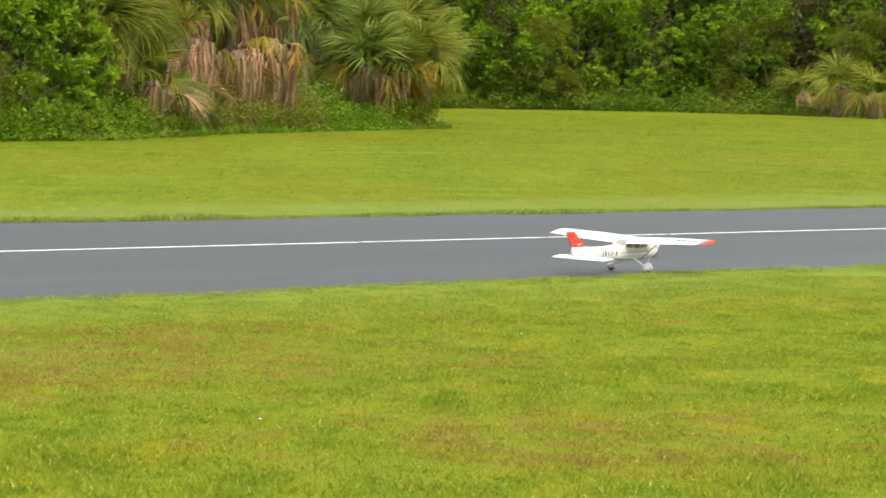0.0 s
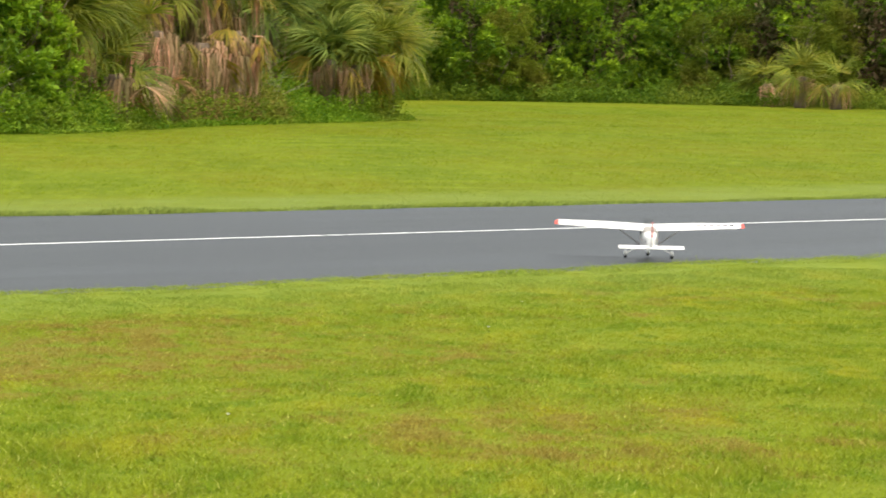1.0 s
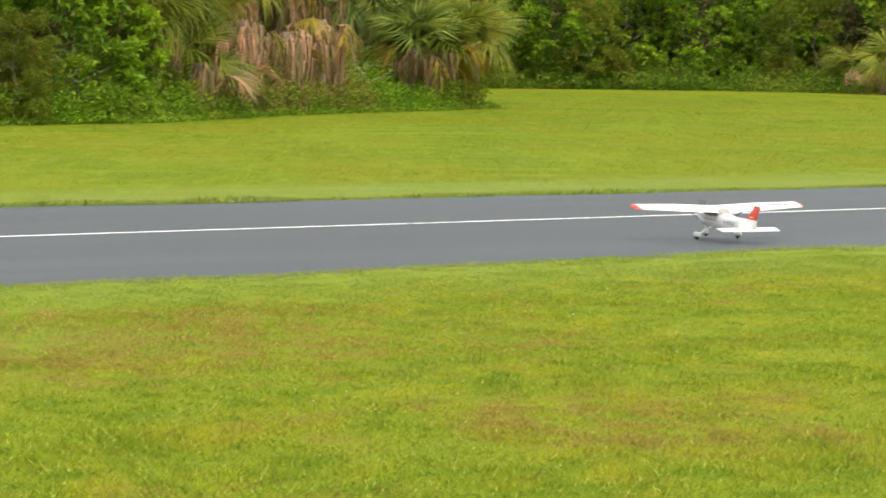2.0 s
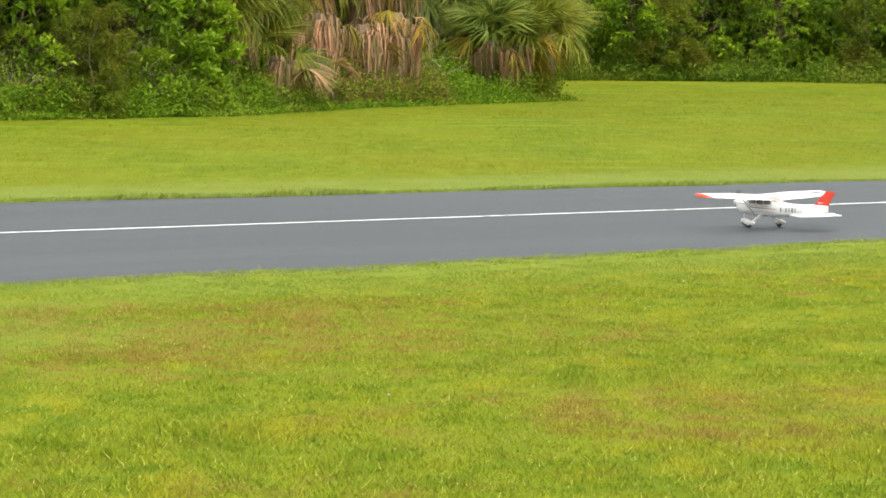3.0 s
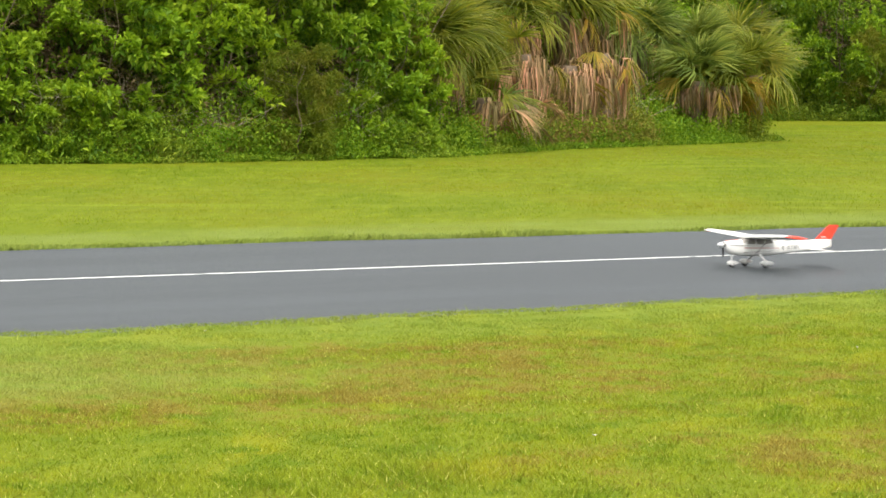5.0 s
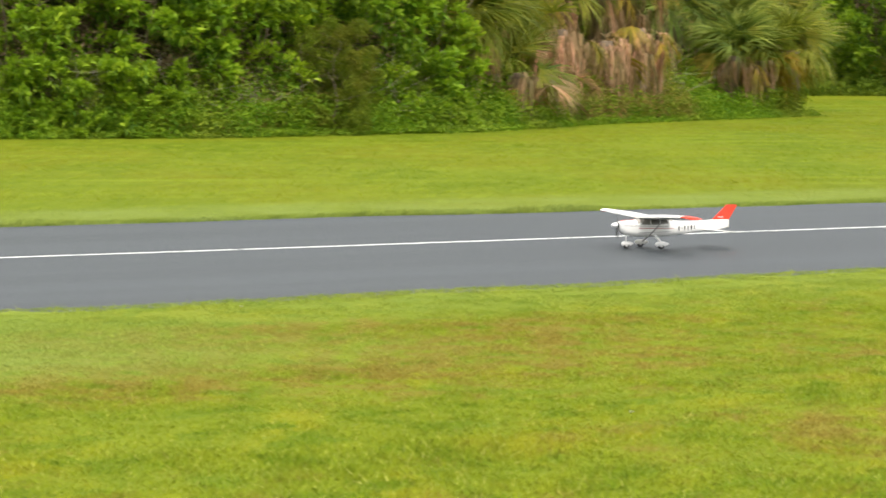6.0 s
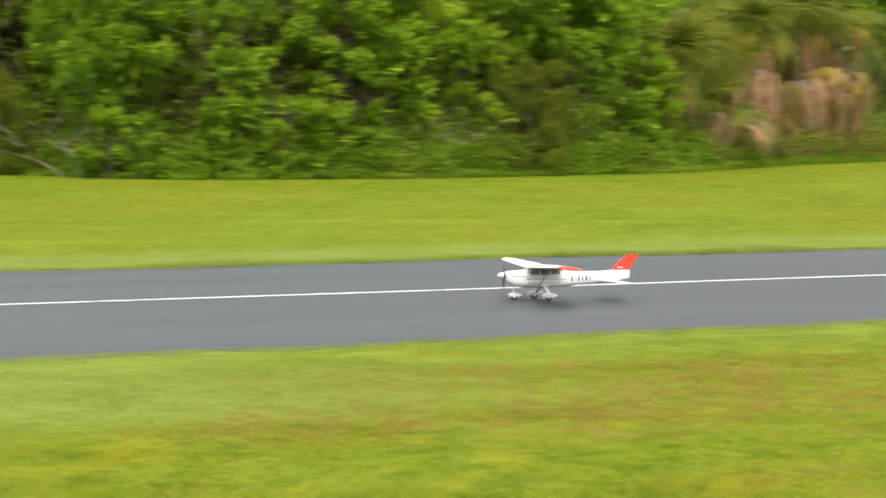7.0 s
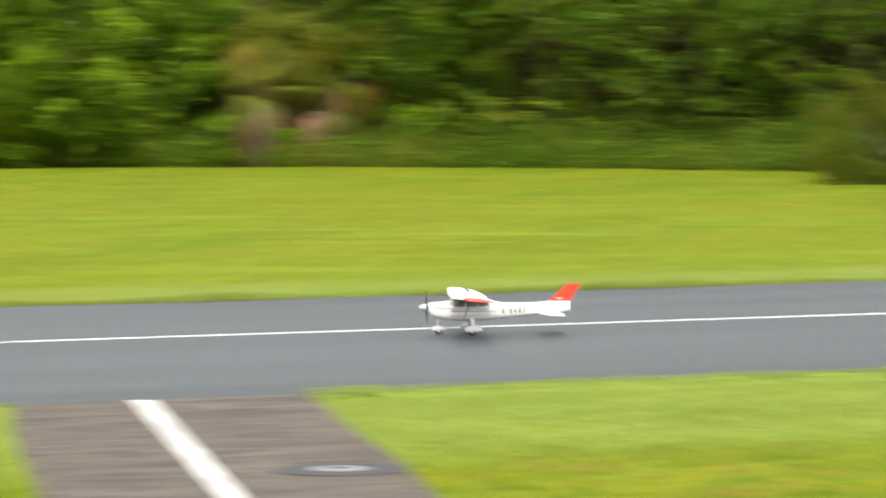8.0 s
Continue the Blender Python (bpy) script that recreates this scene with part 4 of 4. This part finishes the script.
def wing_section(y):
    a = abs(y)
    k = max(0.0, (a - 0.34) / 0.365)
    chord = 0.248 - 0.065 * k
    return airfoil(0.117 - 0.024 * k, chord, y, 0.221 + a * 0.045, 0.12 - 0.02 * k)


def pant(bm, x, y, z, length, r):
    """A streamlined wheel cover."""
    rings = []
    for t in np.linspace(0, 1, 11):
        k = math.sin(math.pi * t ** 0.75) ** 0.6 + 0.04
        rings.append([bm.verts.new((x + length * (0.42 - t), y + r * 0.62 * k * math.cos(a), z + 0.006 + r * k * math.sin(a))) for a in np.linspace(0, 2 * math.pi, 14, endpoint=False)])
    for r0, r1 in zip(rings, rings[1:]):
        for i in range(14):
            bm.faces.new((r0[i], r0[(i + 1) % 14], r1[(i + 1) % 14], r1[i]))
    bm.faces.new(rings[0][::-1])
    bm.faces.new(rings[-1])
    bmesh.ops.recalc_face_normals(bm, faces=bm.faces)
    return bm


def tyre(parent, r):
    """A wheel that turns about its axle."""
    bm = bmesh.new()
    prof = [(r * 0.45, -0.010), (r * 0.9, -0.010), (r, -0.005), (r, 0.005), (r * 0.9, 0.010), (r * 0.45, 0.010)]
    rings = [[bm.verts.new((p * math.cos(a), w, p * math.sin(a))) for p, w in prof] for a in np.linspace(0, 2 * math.pi, 20, endpoint=False)]
    for r0, r1 in zip(rings, rings[1:] + rings[:1]):
        for i in range(len(prof)):
            j = (i + 1) % len(prof)
            bm.faces.new((r0[i], r0[j], r1[j], r1[i]))
    bmesh.ops.recalc_face_normals(bm, faces=bm.faces)
    t = part("wheel", bm, RUBBER, parent, "small black rubber wheel", True)
    bm = bmesh.new()
    bmesh.ops.create_cone(bm, cap_ends=True, segments=14, radius1=r * 0.45, radius2=r * 0.45, depth=0.016, matrix=Matrix.Rotation(radians(90), 4, "X"))
    part("hub", bm, WHITE, t)
    return t


AFT = 0.018                                # the tail's shift along the fuselage


def aircraft():
    e = tagged(new("model_airplane"), "white high-wing model airplane with red tail and wing tips", "model airplane")
    secs = []
    xs = [0.270, 0.266, 0.258, 0.242, 0.225, 0.2, 0.165, 0.15, 0.135, 0.118, 0.10, 0.085, 0.072, 0.05, 0.02, -0.02, -0.06, -0.085, -0.10, -0.12, -0.14, -0.16, -0.18, -0.20, -0.22, -0.25, -0.30, -0.36, -0.43, -0.50, -0.56, -0.60, -0.63, -0.658]
    for x in xs:
        secs.append([fus_point(x, a) for a in range(0, 360, 12)])
    part("fuselage", loft(secs), WHITE, e, smooth=True)
    part("windscreen", cap(0.138, 0.074, 22, 158), WINDOW, e, "smoky clear windscreen", True)
    part("rear_window", cap(-0.092, -0.165, 38, 142), WINDOW, e, "smoky clear rear window", True)
    for s in (1, -1):
        part("side_window", panel([(0.112, 0.181), (0.035, 0.178), (0.035, 0.228), (0.082, 0.227)], s), WINDOW, e)
        part("side_window", panel([(0.027, 0.178), (-0.042, 0.178), (-0.042, 0.229), (0.027, 0.229)], s), WINDOW, e)
        part("side_window", panel([(-0.051, 0.179), (-0.122, 0.187), (-0.096, 0.226), (-0.051, 0.229)], s), WINDOW, e)
        part("stripe", panel([(0.13, 0.150), (-0.17, 0.1455), (-0.17, 0.1485), (0.13, 0.156)], s, 20, 1, 0.0015), STRIPE, e, "dark red pinstripe")
        part("stripe", panel([(0.245, 0.172), (-0.12, 0.160), (-0.12, 0.163), (0.245, 0.176)], s, 20, 1, 0.0015), GREYST, e, "grey pinstripe")
        part("stripe", panel([(0.13, 0.116), (-0.17, 0.125), (-0.17, 0.127), (0.13, 0.120)], s, 16, 1, 0.0015), GREYST, e, "grey pinstripe")
        # the registration on the flank, as plain bars
        for x0, x1, z0, z1 in ((-0.208, -0.219, 0.132, 0.163), (-0.234, -0.247, 0.146, 0.151), (-0.260, -0.270, 0.133, 0.164), (-0.289, -0.298, 0.134, 0.165), (-0.317, -0.330, 0.135, 0.166), (-0.348, -0.355, 0.136, 0.167)):
            part("marking", panel([(x0, z0), (x1, z0), (x1, z1), (x0, z1)], s, 3, 2, 0.0015), MARK, e, "dark plain marking bar")
    part("nose_stripe", cap(0.256, 0.15, 80, 100, 0.0015), RED, e, "thin red stripe on the cowl")
    # wing, right half is at -y
    part("wing", loft([wing_section(y) for y in (-0.672, -0.60, -0.45, -0.34, -0.2, -0.07, 0.0, 0.07, 0.2, 0.34, 0.45, 0.60, 0.672)]), WHITE, e, smooth=False)
    for s in (1, -1):
        rows = []
        for k, (y, f) in enumerate(((0.672, 1.0), (0.688, 0.93), (0.699, 0.78), (0.705, 0.5))):
            r = wing_section(s * y)
            cx = sum(p[0] for p in r) / len(r)
            g = 1.012 if k == 0 else f
            zl = min(p[2] for p in r) - 0.010
            rows.append([(cx + (p[0] - cx) * g, p[1], zl + (p[2] - zl) * (g if k else 1.0)) for p in r])
        part("wing_tip", loft(rows), RED, e, "red wing tip")
        part("aileron", box(bmesh.new(), -0.0945, -0.0935, min(s * 0.36, s * 0.64), max(s * 0.36, s * 0.64), 0.236, 0.2455), SEAM, e, "pale aileron hinge line")
        # struts and main gear
        part("wing_strut", rod(bmesh.new(), (0.045, s * 0.064, 0.096), (0.008, s * 0.255, 0.232), 0.0042, 0.0034, 8), STRUTM, e, "dark wing strut")
        bm = loft([[(-0.012 + dx * (0.013 - 0.005 * t), s * (0.045 + 0.120 * t), 0.100 - 0.060 * t + dz * 0.004) for dx, dz in ((-1, -1), (1, -1), (1, 1), (-1, 1))] for t in (0, 0.35, 0.7, 1.0)])
        part("gear_leg", bm, WHITE, e)
        part("wheel_pant", pant(bmesh.new(), 0.0, s * 0.172, 0.031, 0.122, 0.0205), WHITE, e, smooth=True)
    for i, (a, b) in enumerate(((0.345, 0.375), (0.40, 0.42), (0.44, 0.475), (0.49, 0.525), (0.54, 0.575), (0.59, 0.62))):
        k = max(0.0, ((a + b) / 2 - 0.34) / 0.365)
        z = 0.221 + (a + b) / 2 * 0.045 + 0.085 * (0.248 - 0.065 * k) * (1 - 0.17 * k)
        part("marking", box(bmesh.new(), -0.033, -0.011, -b, -a, z - 0.006, z + 0.0016), MARK, e, "dark plain marking bar")
    # tail
    def fin(pts, thick, y=0.0):
        return loft([[(x + AFT, y + s * thick * k, z) for x, z, k in pts] for s in (-1, 1)])
    part("fin", fin([(-0.45, 0.198, 0.4), (-0.535, 0.206, 0.7), (-0.676, 0.206, 0.5), (-0.652, 0.140, 0.6), (-0.60, 0.15, 1.0)], 0.008), WHITE, e)
    part("fin_tip", fin([(-0.535, 0.206, 0.7), (-0.648, 0.310, 0.4), (-0.661, 0.317, 0.4), (-0.736, 0.316, 0.25), (-0.744, 0.309, 0.25), (-0.676, 0.206, 0.5)], 0.0085), RED, e, "red upper fin and rudder")
    part("marking", fin([(-0.580, 0.222, 1), (-0.580, 0.227, 1), (-0.625, 0.227, 1), (-0.625, 0.222, 1)], 0.0078), WHITE, e, "small white marking bar")
    for s in (1, -1):
        bm = loft([[(AFT - 0.455 - k * 0.02, s * y, 0.132), (AFT - 0.505, s * y, 0.136), (AFT - 0.63 + k * 0.012, s * y, 0.1225), (AFT - 0.63 + k * 0.012, s * y, 0.119), (AFT - 0.505, s * y, 0.124)] for y, k, f in ((0.0, 0, 0), (0.12, 0.5, 0), (0.225, 1.2, 0), (0.238, 2.0, 0))])
        part("tailplane", bm, WHITE, e)
    # nose gear, spinner, propeller
    part("nose_strut", rod(bmesh.new(), (0.204, 0, 0.11), (0.207, 0, 0.035), 0.006, 0.006, 8), WHITE, e)
    part("wheel_pant", pant(bmesh.new(), 0.204, 0.0, 0.030, 0.108, 0.0195), WHITE, e, smooth=True)
    wheels = []
    for x, y in ((0.0, 0.172), (0.0, -0.172), (0.204, 0.0)):
        w = tyre(e, 0.025)
        wheels.append((w, x, y))
    prop = part("propeller", rod(bmesh.new(), (-0.012, 0, 0), (0.012, 0, 0), 0.018, 0.014, 14), BLACK, e, "black two-bladed propeller")
    for s in (1, -1):
        bl = []
        for t in np.linspace(0, 1, 8):
            c = 0.007 + 0.012 * math.sin(math.pi * min(1, 0.15 + t * 0.85)) ** 0.8
            tw = radians(55 - 38 * t)
            r = 0.012 + 0.088 * t
            bl.append([(dx * math.sin(tw) * c - 0.5 * dz * math.cos(tw) * 0.004, s * (dx * math.cos(tw) * c), s * r + dz * 0.0) for dx, dz in ((-0.5, 0), (0, 1), (0.5, 0), (0, -1))])
        part("blade", loft(bl), BLACK, prop)
    cone = []
    for t in np.linspace(0, 1, 8):
        r = 0.023 * math.sqrt(max(0.002, 1 - t ** 1.4))
        cone.append([(0.004 + 0.046 * t, r * math.cos(a), r * math.sin(a)) for a in np.linspace(0, 2 * math.pi, 16, endpoint=False)])
    part("spinner", loft(cone), CHROME, prop, "pale pointed spinner", True)
    return e, wheels, prop


plane, plane_wheels, plane_prop = aircraft()


# ================================================================ white stand close by
def stand():
    e = tagged(new("white_stand"), "white plastic stand post with a bolted collar", "stand post")
    e.matrix_basis = pose(5.97, 5.38, -0.012, 0, 0, -48)
    rings = []
    for z, r in ((0.0, 0.075), (0.68, 0.075), (0.715, 0.073), (0.745, 0.060), (0.768, 0.044)):
        rings.append([(r * math.cos(a) * 0.72, r * math.sin(a) * 0.72, z) for a in np.linspace(0, 2 * math.pi, 20, endpoint=False)])
    part("post", loft(rings), PVC, e, smooth=True)
    part("collar", box(bmesh.new(), -0.062, 0.062, -0.05, 0.05, 0.768, 0.799, 0.004), PVC, e)
    part("bracket", box(bmesh.new(), -0.045, 0.045, -0.03, 0.03, 0.799, 0.813, 0.003), PVC, e)
    part("cap", box(bmesh.new(), -0.033, 0.033, -0.025, 0.025, 0.813, 0.850, 0.004), PVC, e)
    for x in (-0.03, 0.03):
        bm = bmesh.new()
        bmesh.ops.create_cone(bm, cap_ends=True, segments=12, radius1=0.007, radius2=0.006, depth=0.008, matrix=Matrix.Translation((x, -0.052, 0.783)) @ Matrix.Rotation(radians(90), 4, "X"))
        part("bolt", bm, IRON, e, "dark bolt head")


stand()


def daisy(x, y, seed):
    """A small wild flower that stands just over the mown turf."""
    rng = np.random.default_rng(seed)
    e = tagged(new("wild_flower"), "tiny white wild flower in the mown lawn", "flower", "wild flowers in the lawn")
    e.matrix_basis = pose(x, y, -0.012, 0, 0, rng.uniform(0, 360))
    part("stem", rod(bmesh.new(), (0, 0, 0), (0.004, 0, 0.042), 0.0012, 0.001, 5), WEED, e)
    bm = bmesh.new()
    for k in range(7):
        a = 2 * math.pi * k / 7
        c, sn = math.cos(a), math.sin(a)
        vs = [bm.verts.new((0.004 + c * r - sn * w, sn * r + c * w, 0.042 + z)) for r, w, z in ((0.001, 0, 0), (0.006, 0.003, 0.006), (0.010, 0, 0.008), (0.006, -0.003, 0.006))]
        bm.faces.new(vs)
    part("blossom", bm, FLOWER, e)


for i, (x, y) in enumerate(((10.27, 13.15), (12.36, 19.48), (16.2, 17.9), (9.3, 18.2), (14.6, 16.4))):
    daisy(x, y, 90 + i)


# ================================================================ what moves
PLANE_PATH = [
    (0.0, 19.75, 21.045, 8.0, 1.2),
    (0.3, 20.18, 21.18, 24.0, 1.2),
    (0.7, 20.51, 21.34, 39.0, 1.0),
    (1.0, 20.70, 21.485, 48.0, 0.5),
    (1.5, 21.10, 21.96, 60.5, 0.4),
    (2.0, 21.24, 22.235, 72.0, -0.4),
    (2.7, 21.42, 22.60, 87.0, 0.3),
    (3.3, 21.41, 22.92, 102.0, 0.3),
    (3.5, 21.37, 23.06, 109.0, 0.3),
    (4.0, 21.16, 23.48, 132.0, 0.3),
    (4.5, 20.615, 23.62, 154.0, 0.0),
    (4.7, 20.38, 23.64, 163.0, 0.0),
    (5.2, 19.75, 23.68, 168.0, 0.0),
    (5.8, 18.94, 23.68, 169.5, 0.0),
    (6.0, 18.62, 23.66, 168.5, 0.0),
    (6.5, 17.63, 23.72, 166.0, 0.0),
    (7.0, 15.875, 23.70, 163.5, 0.0),
    (7.1, 15.40, 23.76, 162.0, 0.0),
    (7.3, 14.25, 23.86, 162.0, 0.0),
    (7.5, 13.06, 23.97, 162.0, 0.0),
    (7.7, 11.74, 24.27, 163.0, 0.0),
    (7.9, 10.04, 24.455, 164.0, 0.0),
    (8.0, 9.09, 24.455, 164.0, 0.0),
]


def motions():
    ptimes, pitch = [0.0, 1.0, 1.5, 2.0, 2.3, 3.3, 3.6, 8.0], [1.0, 2.0, 2.2, 3.2, 3.2, 0.6, 0.0, 0.0]
    walk(plane, [(t, pose(x, y, 0.001, lean, -float(np.interp(t, ptimes, pitch)), h)) for t, x, y, h, lean in PLANE_PATH])
    ts = [r[0] for r in PLANE_PATH]
    steps = [i / FPS for i in range(int(8.0 * FPS) + 1)]
    walk(plane_prop, [(t, pose(0.280, 0, 0.176, 84 * i)) for i, t in enumerate(steps)])
    px, py = np.interp(steps, ts, [r[1] for r in PLANE_PATH]), np.interp(steps, ts, [r[2] for r in PLANE_PATH])
    run = np.concatenate([[0], np.hypot(np.diff(px), np.diff(py))])
    turn = np.cumsum(np.minimum(np.degrees(run / 0.025), 80))
    for w, x, y in plane_wheels:
        walk(w, [(t, pose(x, y, 0.025) @ pose(0, 0, 0, 0, a, 0)) for t, a in zip(steps, turn)])


motions()
